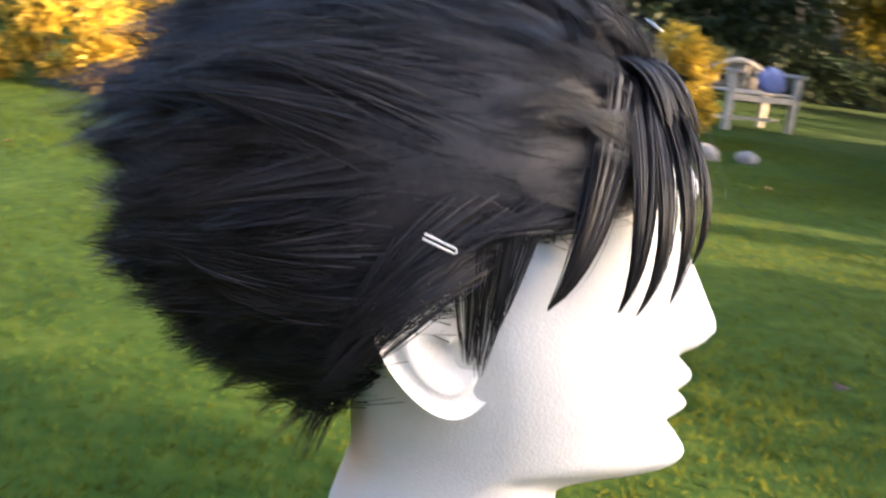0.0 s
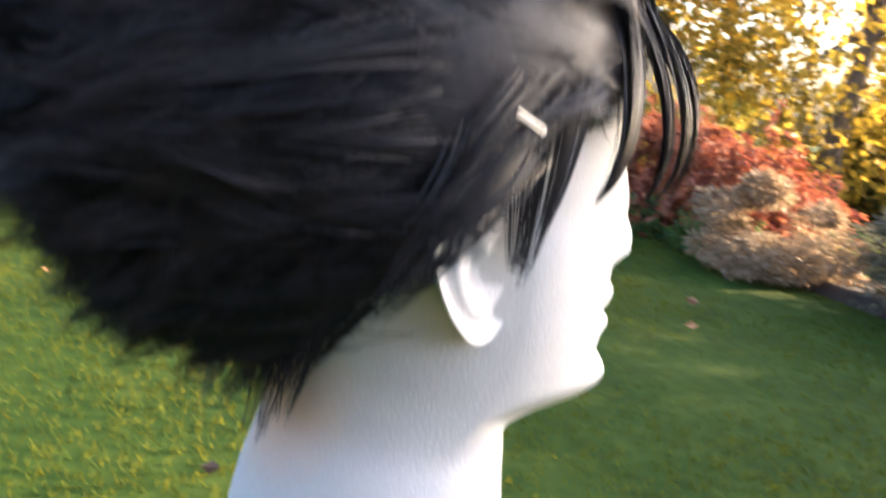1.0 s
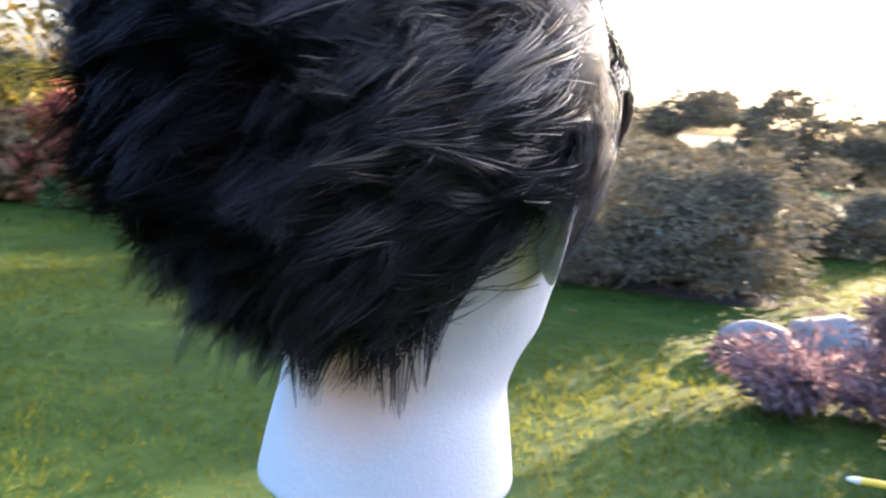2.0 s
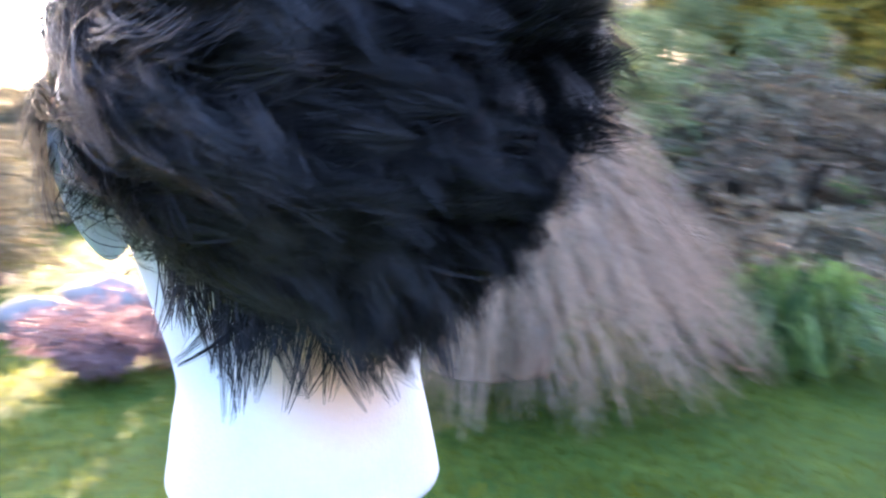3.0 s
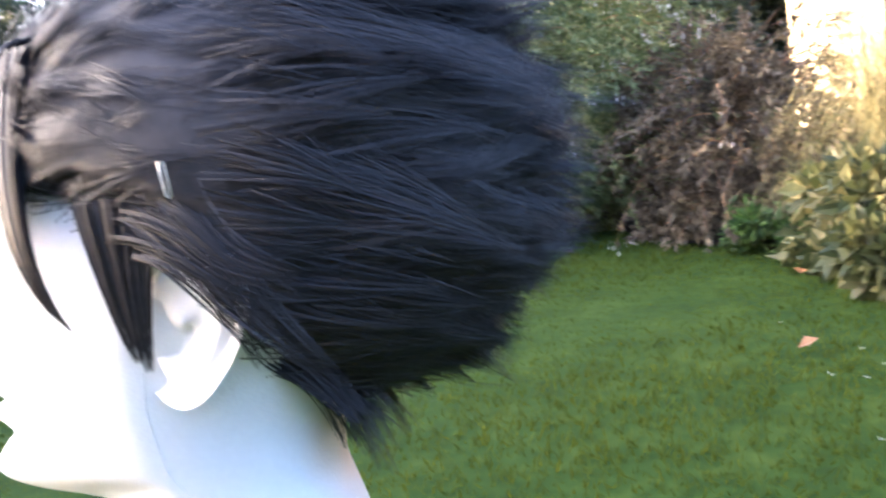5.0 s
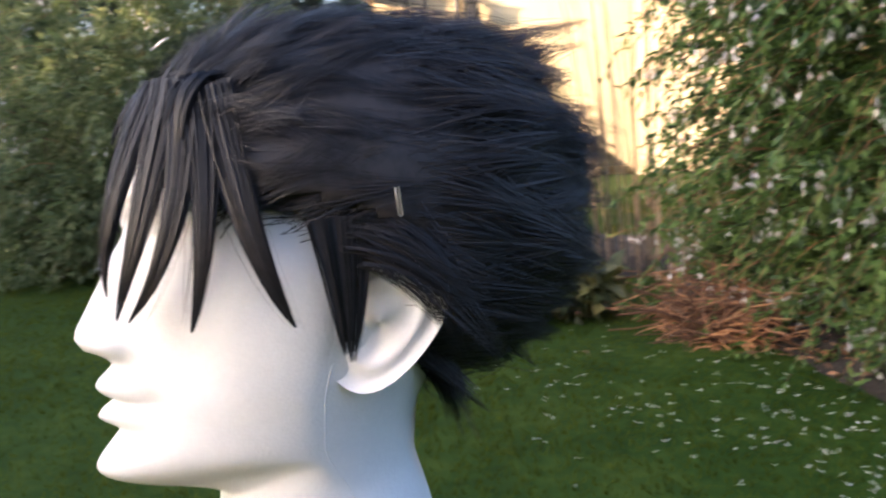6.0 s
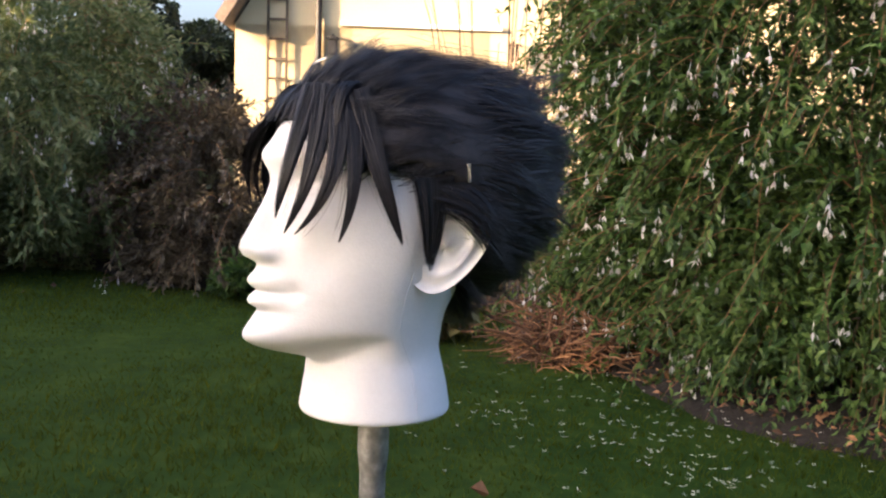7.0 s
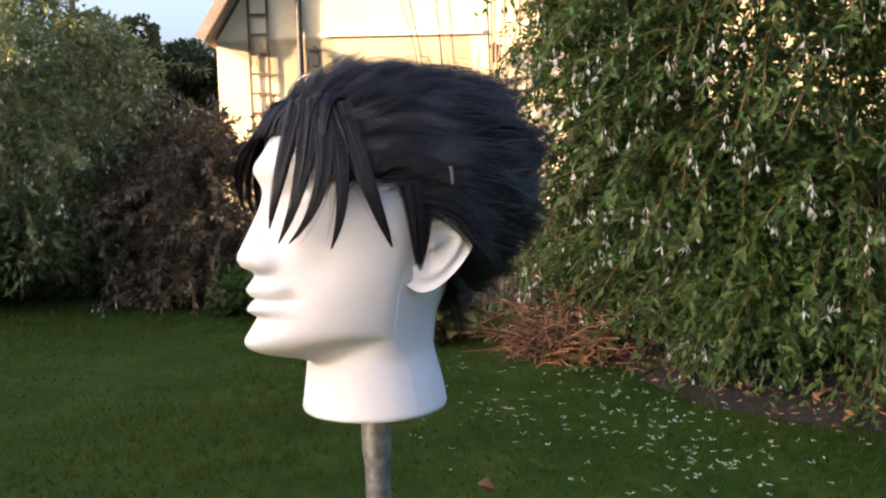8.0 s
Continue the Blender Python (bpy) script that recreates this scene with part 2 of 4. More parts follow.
def shrub(name, label, category, at, radii, mat, leaves, long, wide, seed, lumps=40, lump_size=0.3, stems=14, flowers=0, droop=0.3, group="", twig=0.008, sprays=0):
    """A bush: stems from the ground, and many small leaves in uneven lumps; white hanging flowers if wanted."""
    rng = np.random.default_rng(seed)
    radii = np.array(radii, float)
    ob = thing(name, label, category, at, 0, group)
    p, out = clump_points(rng, leaves, radii, lumps, lump_size, 1.0)
    p[:, 2] += radii[2] * 0.9
    low = p[:, 2] < 0.03
    p[low, 2] = rng.uniform(0.02, 0.25, low.sum())
    v, f = leaf_arrays(rng, p, out + rng.normal(size=(leaves, 3)) * 0.6 - [0, 0, droop], rng.uniform(0.6, 1.3, leaves) * long, rng.uniform(0.7, 1.2, leaves) * wide)
    part("foliage", arrays("foliage", v, f, M[mat]), ob, kind="stuff")
    ends = p[rng.integers(0, leaves, stems)]
    base = np.c_[ends[:, :2] * 0.6 + rng.normal(size=(stems, 2)) * 0.05, np.full(stems, -0.02)]
    s = np.linspace(0, 1, 7)[None, :, None]
    way = base[:, None] * (1 - s) + ends[:, None] * s
    way[:, :, 2] += np.sin(s[..., 0] * np.pi) * 0.12 * radii[2]
    way[:, 1:-1] += rng.normal(size=(stems, 5, 3)) * 0.02
    v, f = tubes(way, np.linspace(1, 0.25, 7)[None] * rng.uniform(0.7, 1.3, (stems, 1)) * twig, 5)
    part("branching", arrays("branching", v, f, M["bark"], True), ob, kind="stuff")
    if sprays:
        d = unit(rng.normal(size=(sprays, 3)) + [0, 0, 0.25])
        start = d * radii * rng.uniform(0.72, 0.98, (sprays, 1)) + [0, 0, radii[2] * 0.9]
        start[:, 2] = np.maximum(start[:, 2], 0.06)
        reach = rng.uniform(0.15, 0.42, (sprays, 1, 1))
        u = np.linspace(0, 1, 9)[None, :, None]
        way = start[:, None] + (unit(d * [1, 1, 0.3] + rng.normal(size=(sprays, 3)) * 0.35))[:, None] * reach * u + np.array([0, 0, 1]) * reach * (0.30 * u - rng.uniform(0.4, 1.0, (sprays, 1, 1)) * u**2)
        way[..., 2] = np.maximum(way[..., 2], 0.03)
        v, f = tubes(way, np.linspace(0.0022, 0.0008, 9)[None] * np.ones((sprays, 1)), 4)
        part("twig_tangle", arrays("twig_tangle", v, f, M["rust"], True), ob, kind="stuff")
        per = 30
        pos = rng.uniform(0.1, 1, (sprays, per))
        lo = np.minimum((pos * 8).astype(int), 7)
        row = np.arange(sprays)[:, None]
        w = (pos * 8 - lo)[..., None]
        at_leaf = (way[row, lo] * (1 - w) + way[row, lo + 1] * w).reshape(-1, 3)
        along = unit(way[row, lo + 1] - way[row, lo]).reshape(-1, 3)
        aim = along * 0.8 + rng.normal(size=along.shape) * 0.6 - [0, 0, 0.05]
        v, f = leaf_arrays(rng, at_leaf, aim, rng.uniform(0.8, 1.5, len(aim)) * long, rng.uniform(0.8, 1.3, len(aim)) * wide, 1.6)
        part("spray", arrays("spray", v, f, M[mat]), ob, kind="stuff")
    if flowers and sprays:
        # clusters of slim bells hanging under the sprays' outer ends
        pick = rng.choice(sprays, flowers // 4)
        q = way[pick, rng.integers(5, 9, len(pick))]
        q = np.repeat(q, 4, 0) + rng.normal(size=(4 * len(pick), 3)) * [0.036, 0.036, 0.014]
        n = len(q)
        fall = np.stack([rng.normal(size=n) * 0.003, rng.normal(size=n) * 0.003, -rng.uniform(0.016, 0.032, n)], 1)
        bells = np.repeat(q + fall, 4, 0)
        v1, f1 = leaf_arrays(rng, bells, rng.normal(size=(4 * n, 3)) * 0.32 - [0, 0, 1], rng.uniform(0.016, 0.029, 4 * n), rng.uniform(0.0032, 0.0056, 4 * n))
        v2, f2 = leaf_arrays(rng, q, fall, np.linalg.norm(fall, axis=1), np.full(n, 0.0016))
        part("blossom", arrays("blossom", np.concatenate([v1, v2]), np.concatenate([f1, f2 + len(v1)]), M["flower"]), ob, "small white hanging flowers", "stuff")
    elif flowers:
        keep = np.flatnonzero(np.linalg.norm((p - [0, 0, radii[2] * 0.9]) / radii, axis=1) > 0.82)
        q = p[rng.choice(keep, flowers)]
        q = q + unit(q * [1, 1, 0]) * 0.02
        tips = np.repeat(q, 4, 0)
        a = rng.normal(size=(flowers * 4, 3)) * 0.28 - [0, 0, 1]
        v, f = leaf_arrays(rng, tips, a, rng.uniform(0.016, 0.030, flowers * 4), rng.uniform(0.005, 0.009, flowers * 4))
        part("blossom", arrays("blossom", v, f, M["flower"]), ob, "small white hanging flowers", "stuff")
    return ob


def tree(name, label, at, height, crown, crown_at, mat, leaves, long, seed, trunk=0.12, limbs=16, lumps=60, lump_size=0.24, group=""):
    rng = np.random.default_rng(seed)
    ob = thing(name, label, "tree", at, 0, group)
    crown = np.array(crown, float)
    p, out = clump_points(rng, leaves, crown, lumps, lump_size)
    p[:, 2] += crown_at
    p[:, 2] = np.maximum(p[:, 2], 0.2)
    v, f = leaf_arrays(rng, p, out + rng.normal(size=(leaves, 3)) * 0.7 - [0, 0, 0.4], rng.uniform(0.6, 1.3, leaves) * long, rng.uniform(0.5, 0.8, leaves) * long)
    part("crown", arrays("crown", v, f, M[mat]), ob, kind="stuff")
    s = np.linspace(0, 1, 8)
    way = np.stack([0.15 * np.sin(s * 3 + seed), 0.12 * np.sin(s * 2.3 + 2 * seed), s * height - 0.05], 1)[None]
    way[0, 0, :2] = 0
    v, f = tubes(way, (trunk * (1 - 0.8 * s) + 0.25 * trunk * np.exp(-s * 14))[None], 9)
    part("trunk", arrays("trunk", v, f, M["bark"], True), ob)
    ends = p[rng.integers(0, leaves, limbs)]
    k = rng.uniform(0.35, 0.85, limbs)
    base = np.stack([np.interp(k, s, way[0, :, i]) for i in range(3)], 1)
    e = np.linspace(0, 1, 6)[None, :, None]
    lw = base[:, None] * (1 - e) + ends[:, None] * e
    lw[:, :, 2] += np.sin(e[..., 0] * np.pi) * 0.15
    v, f = tubes(lw, np.linspace(0.35, 0.06, 6)[None] * trunk * rng.uniform(0.6, 1.1, (limbs, 1)), 5)
    part("branching", arrays("branching", v, f, M["bark"], True), ob, kind="stuff")
    return ob


# ---- ground ----
def ground_height(x, y):
    """Gentle unevenness of the lawn, dying out with distance."""
    return np.exp(-(x**2 + y**2) / 150) * (0.012 * np.sin(x * 2.1 + 1) * np.sin(y * 1.7) + 0.008 * np.sin(x * 5.3) * np.sin(y * 4.1 + 2))


gx = np.concatenate([-np.geomspace(1500, 12, 14), np.linspace(-11, 11, 89), np.geomspace(12, 1500, 14)])
X, Y = np.meshgrid(gx, gx, indexing="ij")
rng = np.random.default_rng(5)
Zg = ground_height(X, Y)
n = len(gx)
idx = np.arange(n * n).reshape(n, n)
F = np.stack([idx[:-1, :-1], idx[1:, :-1], idx[1:, 1:], idx[:-1, 1:]], -1).reshape(-1, 4)
tagged(new("ground", arrays("ground", np.stack([X, Y, Zg], -1).reshape(-1, 3), F, M["lawn"], True)), "green mown garden lawn with sunlit strips", "lawn", kind="structure")

# blades over the nearer lawn
rng = np.random.default_rng(6)
N = 380000
r = 0.25 + 7.5 * rng.uniform(0, 1, N) ** 0.75
an = rng.uniform(0, 2 * np.pi, N)
root = np.stack([r * np.cos(an), r * np.sin(an), 0 * r], 1)
root[:, 2] = ground_height(root[:, 0], root[:, 1]) - 0.004
hgt = rng.uniform(0.014, 0.032, N) * (0.8 + 0.4 * np.sin(root[:, 0] * 3) * np.sin(root[:, 1] * 2.6))
lean = rng.normal(size=(N, 2)) * 0.5
side = unit(np.c_[rng.normal(size=(N, 2)), np.zeros(N)]) * (rng.uniform(0.0012, 0.0026, N) * (1 + r * 0.25))[:, None]
tip = root + np.c_[lean * hgt[:, None], hgt]
V = np.stack([root - side, root + side, tip], 1).reshape(-1, 3)
tagged(new("grass", arrays("grass", V, np.arange(3 * N).reshape(N, 3), M["blade"])), "short blades of green lawn grass", "grass", kind="stuff")


# ---- the polystyrene head ----
BASE = 0.489


def table(z, *pairs):
    return np.interp(z, [p[0] for p in pairs], [p[1] for p in pairs])


def soft_table(z, *pairs):
    """A table eased by averaging over a short stretch."""
    return sum(table(z + d, *pairs) for d in np.linspace(-0.005, 0.005, 9)) / 9


def bump(u, at, width):
    return np.exp(-(((u - at) / width) ** 2))


def head_surface(ang, z):
    """Points of the head at an angle from the face (to its left) and a height over the neck's base."""
    rise = 0.024 * np.sin(ang) ** 2 * bump(z, 0.055, 0.022)
    front = soft_table(z - rise, (0, 0.060), (0.03, 0.055), (0.0465, 0.053), (0.0485, 0.067), (0.052, 0.082), (0.057, 0.094), (0.065, 0.1005), (0.080, 0.1015), (0.10, 0.100), (0.125, 0.098), (0.15, 0.094),
                       (0.175, 0.092), (0.20, 0.091), (0.215, 0.084), (0.235, 0.068), (0.25, 0.050), (0.262, 0.026), (0.2665, 0.004))
    back = soft_table(z, (0, -0.060), (0.02, -0.057), (0.05, -0.049), (0.08, -0.052), (0.11, -0.070), (0.14, -0.090), (0.175, -0.103), (0.21, -0.097), (0.235, -0.077), (0.25, -0.053),
                      (0.262, -0.026), (0.2665, -0.004))
    wide = soft_table(z, (0, 0.060), (0.03, 0.055), (0.045, 0.052), (0.056, 0.054), (0.07, 0.058), (0.10, 0.067), (0.13, 0.075), (0.16, 0.080), (0.19, 0.079), (0.21, 0.073), (0.235, 0.058),
                      (0.25, 0.041), (0.262, 0.020), (0.2665, 0.003))
    mid = soft_table(z, (0, 0.0), (0.045, 0.004), (0.07, 0.020), (0.10, 0.022), (0.14, 0.014), (0.20, -0.004), (0.2665, 0.0))
    c, s = np.cos(ang), np.sin(ang)
    p = np.where(c > 0, table(z, (0, 1.0), (0.042, 1.0), (0.058, 1.18), (0.09, 1.28), (0.12, 1.24), (0.15, 1.20), (0.20, 1.16), (0.235, 1.05), (0.2665, 1.0)), table(z, (0, 1.0), (0.05, 0.98), (0.08, 0.92), (0.2665, 0.96)))
    cx = np.sign(s) * np.abs(s) ** p
    cy = np.sign(c) * np.abs(c) ** p
    x = -wide * cx
    y = np.where(c > 0, mid + (front - mid) * cy, mid + (mid - back) * cy)
    face = np.clip(c, 0, 1) ** 0.7
    ax = np.abs(x)
    # chin, lips, nose, brow, eyes, cheeks
    y = y + face * 0.0125 * bump(z, 0.065, 0.012) * bump(x, 0, 0.022)
    y = y - face * 0.004 * bump(z, 0.0845, 0.005) * bump(x, 0, 0.022)
    y = y + face * 0.0088 * bump(z, 0.0912, 0.0060) * bump(x, 0, 0.017)
    y = y - face * 0.0035 * bump(z, 0.0985, 0.0020) * bump(x, 0, 0.023)
    y = y + face * 0.0094 * bump(z, 0.1065, 0.0068) * bump(x, 0, 0.018)
    y = y - face * 0.0045 * bump(z, 0.100, 0.007) * bump(ax, 0.026, 0.007)
    ridge = table(z, (0.116, 0.0), (0.1205, 0.006), (0.1245, 0.0145), (0.130, 0.0188), (0.135, 0.0184), (0.15, 0.0118), (0.165, 0.0040), (0.178, 0.0), (0.19, 0.0))
    half = table(z, (0.12, 0.012), (0.133, 0.0115), (0.15, 0.0085), (0.18, 0.008))
    y = y + face * ridge * bump(x, 0, half)
    y = y + face * 0.0075 * bump(z, 0.1275, 0.0062) * bump(ax, 0.0135, 0.0062)
    y = y + face * 0.0055 * bump(z, 0.197, 0.009) * bump(ax, 0.024, 0.022)
    y = y - face * 0.0110 * bump(z, 0.176, 0.0095) * bump(ax, 0.029, 0.013)
    y = y - face * 0.0035 * bump(z, 0.180, 0.008) * bump(x, 0, 0.010)
    y = y + face * 0.0050 * bump(z, 0.173, 0.0058) * bump(ax, 0.031, 0.011)
    y = y - face * 0.0018 * bump(z, 0.1685, 0.0014) * bump(ax, 0.031, 0.012)
    y = y + face * 0.0040 * bump(z, 0.148, 0.014) * bump(ax, 0.042, 0.014)
    y = y - face * 0.0040 * bump(z, 0.122, 0.015) * bump(ax, 0.044, 0.012)
    return np.stack([x, y, z], -1)


def ear_surface(u, v, sign):
    """A shallow bowl with a thick rolled rim and a lobe, standing out from the head."""
    up = 0.034 * np.cos(u) * np.sin(v)
    back = 0.030 * np.sin(u) * np.sin(v) * (1 + 0.25 * np.cos(u))
    thick = 0.0085 * np.cos(v)
    hollow = np.where(np.cos(v) > 0, -0.0105 * np.cos(v) * (1 - 0.35 * np.cos(u)), 0)
    inner = np.where(np.cos(v) > 0, 0.005 * np.cos(v) * bump(np.sin(v), 0.62, 0.12), 0)
    out = thick + hollow + inner
    lean = radians(14)
    z = up * math.cos(lean) + back * math.sin(lean) * 0.2
    b = back + up * math.sin(lean)
    flare = radians(29)
    x = out * math.cos(flare) + (b + 0.027) * math.sin(flare)
    y = -(b + 0.027) * math.cos(flare) + out * math.sin(flare)
    return np.stack([sign * (0.0665 + x), 0.016 + y, 0.1335 + z], -1)


def grid_faces(rows, cols, start=0, closed=True):
    i = np.arange(rows * cols).reshape(rows, cols) + start
    a, b = i[:-1], i[1:]
    if closed:
        return np.stack([a, np.roll(a, -1, 1), np.roll(b, -1, 1), b], -1).reshape(-1, 4)
    return np.stack([a[:, :-1], a[:, 1:], b[:, 1:], b[:, :-1]], -1).reshape(-1, 4)


def make_head():
    zs = np.concatenate([[0.0, 0.0012, 0.003], np.linspace(0.006, 0.2660, 170)])
    an = np.linspace(0, 2 * np.pi, 200, endpoint=False)
    an = an - 0.45 * np.sin(an) * (1 - 0.25 * np.cos(an))
    A, Z = np.meshgrid(an, zs)
    v = head_surface(A, Z)
    v[0, :, :2] *= 0.975
    v[1, :, :2] *= 0.99
    under = v[0].copy()
    under[:, :2] *= 0.15
    v = np.concatenate([under[None], v])
    top = np.tile(v[-1].mean(0) + [0, 0, 0.0005], (1, 200, 1))
    v = np.concatenate([v, top])
    f = grid_faces(v.shape[0], 200)
    verts, faces = [v.reshape(-1, 3)], [f]
    for sign in (1, -1):
        start = sum(len(q) for q in verts)
        U, W = np.meshgrid(np.linspace(0, 2 * np.pi, 40, endpoint=False), np.linspace(0.02, np.pi - 0.02, 30))
        verts.append(ear_surface(U, W, sign).reshape(-1, 3))
        g = grid_faces(30, 40, start)
        faces.append(g if sign < 0 else g[:, ::-1])
    # fine moulding seam down one side of the neck
    for turn in (1,):
        start = sum(len(q) for q in verts)
        zz = np.linspace(0.004, 0.116, 40)
        tv, tf = tubes(head_surface(turn * np.full(40, 1.62), zz)[None], np.full((1, 40), 0.0003), 6)
        verts.append(tv)
        faces.append(tf + start)
    me = arrays("mannequin_head", np.concatenate(verts), np.concatenate(faces), M["foam"], True)
    ob = new("mannequin_head", me)
    ob.location = (0, 0, BASE)
    return tagged(ob, "white polystyrene display head on a metal pole", "mannequin head")


make_head()

# pole pushed into the lawn
pole = thing("pole", "dull grey metal pole standing in the lawn", "pole", (0, 0, 0))
s = np.linspace(0, 1, 12)
v, f = tubes(np.stack([0 * s, 0 * s, -0.05 + s * (BASE + 0.06)], 1)[None], np.full((1, 12), 0.0105), 20)
part("shaft", arrays("shaft", v, f, M["steel"], True), pole)
v, f = tubes(np.stack([0 * s[:4], 0 * s[:4], BASE - 0.055 + s[:4] * 0.19], 1)[None], np.array([[0.0105, 0.0125, 0.0125, 0.0105]]), 20)
part("collar", arrays("collar", v, f, M["steel"], True), pole)

# ---- the wig ----
wig = thing("wig", "short black spiky swept-back wig with pointed fringe", "wig", (0, 0, BASE))
CENTRE, SKULL = np.array([0, -0.010, 0.165]), np.array([0.083, 0.103, 0.104])


def hairline(y, x=0.0):
    """Height of the wig's edge; it hangs a little lower behind one ear."""
    return -0.016 * np.clip(np.asarray(x) / 0.03, 0, 1) * np.clip(-np.asarray(y) / 0.02, 0, 1) + table(y, (-0.12, 0.074), (-0.07, 0.086), (-0.048, 0.110), (-0.028, 0.143), (-0.012, 0.170), (0.0, 0.178), (0.03, 0.186), (0.055, 0.190), (0.078, 0.214), (0.12, 0.230))


def shell(d):
    """The wig's underlying mass: a skull shape, fuller at the back and sides."""
    full = 1.0 + 0.10 * np.clip(-d[..., 1:2], 0, 1) ** 1.3 + 0.20 * np.abs(d[..., 0:1]) * np.clip(0.6 - d[..., 1:2], 0, 1) * np.clip(0.55 + 1.1 * d[..., 2:3], 0.05, 1)
    low = np.clip(-d[..., 2:3] - 0.08, 0, 1)
    return CENTRE + d * SKULL * full * (1 - 0.33 * low)


def make_cap():
    V = np.linspace(0.02, 2.45, 60)
    U = np.linspace(0, 2 * np.pi, 90, endpoint=False)
    A, B = np.meshgrid(U, V)
    p = shell(np.stack([np.sin(B) * np.sin(A), np.sin(B) * np.cos(A), np.cos(B)], -1))
    keep = (p[..., 2] > hairline(p[..., 1], p[..., 0]) + 0.007).ravel()
    f = grid_faces(60, 90)
    f = f[keep[f].all(1)]
    me = arrays("cap", p.reshape(-1, 3), f[:, ::-1], M["hair"], True)
    ob = part("cap", me, wig, "dense black hair mass")
    ob.modifiers.new("thick", "SOLIDIFY").thickness = 0.004


make_cap()


def ribbons(paths, width, across):
    """Flat tapered strands along paths (n, k, 3), lying across the given directions (n, 3)."""
    n, k, _ = paths.shape
    t = unit(np.gradient(paths, axis=1))
    side = unit(np.cross(t, across[:, None]))
    w = width[:, None] * np.linspace(1, 0.12, k)[None] ** 0.8
    v = np.stack([paths - side * w[..., None], paths + side * w[..., None]], 2)
    i = np.arange(n * k * 2).reshape(n, k, 2)
    f = np.stack([i[:, :-1, 0], i[:, :-1, 1], i[:, 1:, 1], i[:, 1:, 0]], -1).reshape(-1, 4)
    return v.reshape(-1, 3), f


def make_hair():
    rng = np.random.default_rng(21)
    locks, each, k = 2300, 58, 7
    d = unit(rng.normal(size=(locks * 4, 3)))
    p = shell(d)
    ok = p[:, 2] > hairline(p[:, 1], p[:, 0]) + 0.001 + 0.006 * (p[:, 1] > -0.03)
    d, p = d[ok][:locks], p[ok][:locks]
    locks = len(p)
    nrm = unit(d / SKULL)
    low = np.clip((0.15 - p[:, 2]) / 0.08, 0, 1)[:, None]
    back = np.clip(-d[:, 1:2], 0, 1)
    high = np.clip(d[:, 2:3], 0, 1)
    flow = np.array([[0, -1, -0.18]]) + low * (0.35 + 0.65 * back) * [[0, 0.35, -0.95]] + back * high * [[0, 0, 0.35]] + back * [[0.22, 0, 0]]
    # neighbouring locks wave together
    wave = np.sin(p[:, :1] * 70 + p[:, 2:3] * 95) * 0.16 + np.sin(p[:, 1:2] * 60 - p[:, 2:3] * 130 + 1) * 0.12
    flow = flow + wave * np.array([[0.2, 0, 1.0]])
    flow = flow - nrm * (flow * nrm).sum(1, keepdims=True) * (1 - 0.75 * back)
    lift = 0.06 + 0.11 * back + 0.12 * (rng.uniform(0, 1, (locks, 1)) < 0.16)
    flow = unit(flow + nrm * lift + rng.normal(size=(locks, 3)) * 0.055)
    L = (0.044 + 0.004 * back[:, 0] + 0.008 * high[:, 0] + 0.022 * back[:, 0] * high[:, 0]) * rng.uniform(0.7, 1.25, locks) * (1 - 0.22 * low[:, 0])
    bend = unit(nrm * 0.35 + rng.normal(size=(locks, 3)) * 0.35) * (L * 0.14)[:, None]
    curl = np.cross(flow, nrm) * (rng.normal(size=locks) * 0.13 * L)[:, None] - nrm * (0.10 * L * (1 - back[:, 0]))[:, None]
    e = np.linspace(0, 1, k)[None, None, :, None]
    spread = 0.0072
    off = rng.normal(size=(locks, each, 3)) * spread
    off -= nrm[:, None] * (off * nrm[:, None]).sum(2, keepdims=True) * 0.85
    lens = rng.uniform(0.70, 1.06, (locks, each, 1, 1)) * L[:, None, None, None]
    path = (p - nrm * 0.003)[:, None, None] + off[:, :, None] * (1 - 0.93 * e**0.8) + flow[:, None, None] * lens * e + bend[:, None, None] * (4 * e * (1 - e)) + curl[:, None, None] * e**2
    path = path + rng.normal(size=(locks, each, 1, 3)) * 0.0020 * e**2
    path = path.reshape(-1, k, 3)
    facing = nrm + np.cross(flow, nrm) * rng.normal(size=(locks, 1)) * 0.28
    v, f = ribbons(path, rng.uniform(0.00012, 0.00032, len(path)), np.repeat(facing, each, 0) + rng.normal(size=(len(path), 3)) * 0.18)
    part("hair", arrays("hair", v, f, M["hair"], True), wig, "swept-back black strands in wavy layered locks", "stuff")
    # longer pointed tufts over the crown, the back and the nape
    pick = np.flatnonzero((back[:, 0] > 0.12) & (rng.uniform(0, 1, locks) < 0.06 + 0.18 * (p[:, 2] < hairline(p[:, 1], p[:, 0]) + 0.035) + 0.16 * (high[:, 0] > 0.4)))
    many = 46
    q, fl, nn = p[pick], flow[pick], nrm[pick]
    size = L[pick] * rng.uniform(0.95, 1.35, len(pick))
    fl = unit(fl + nn * 0.10 + [0, 0, -0.02])
    off = rng.normal(size=(len(pick), many, 3)) * 0.0075
    lens = rng.uniform(0.82, 1.04, (len(pick), many, 1, 1)) * size[:, None, None, None]
    path = q[:, None, None] + off[:, :, None] * (1 - 0.90 * e) + fl[:, None, None] * lens * e + nn[:, None, None] * 0.006 * np.sin(np.pi * e)
    path = path.reshape(-1, k, 3)
    v, f = ribbons(path, rng.uniform(0.00014, 0.00034, len(path)), np.repeat(nn, many, 0) + rng.normal(size=(len(path), 3)) * 0.3)
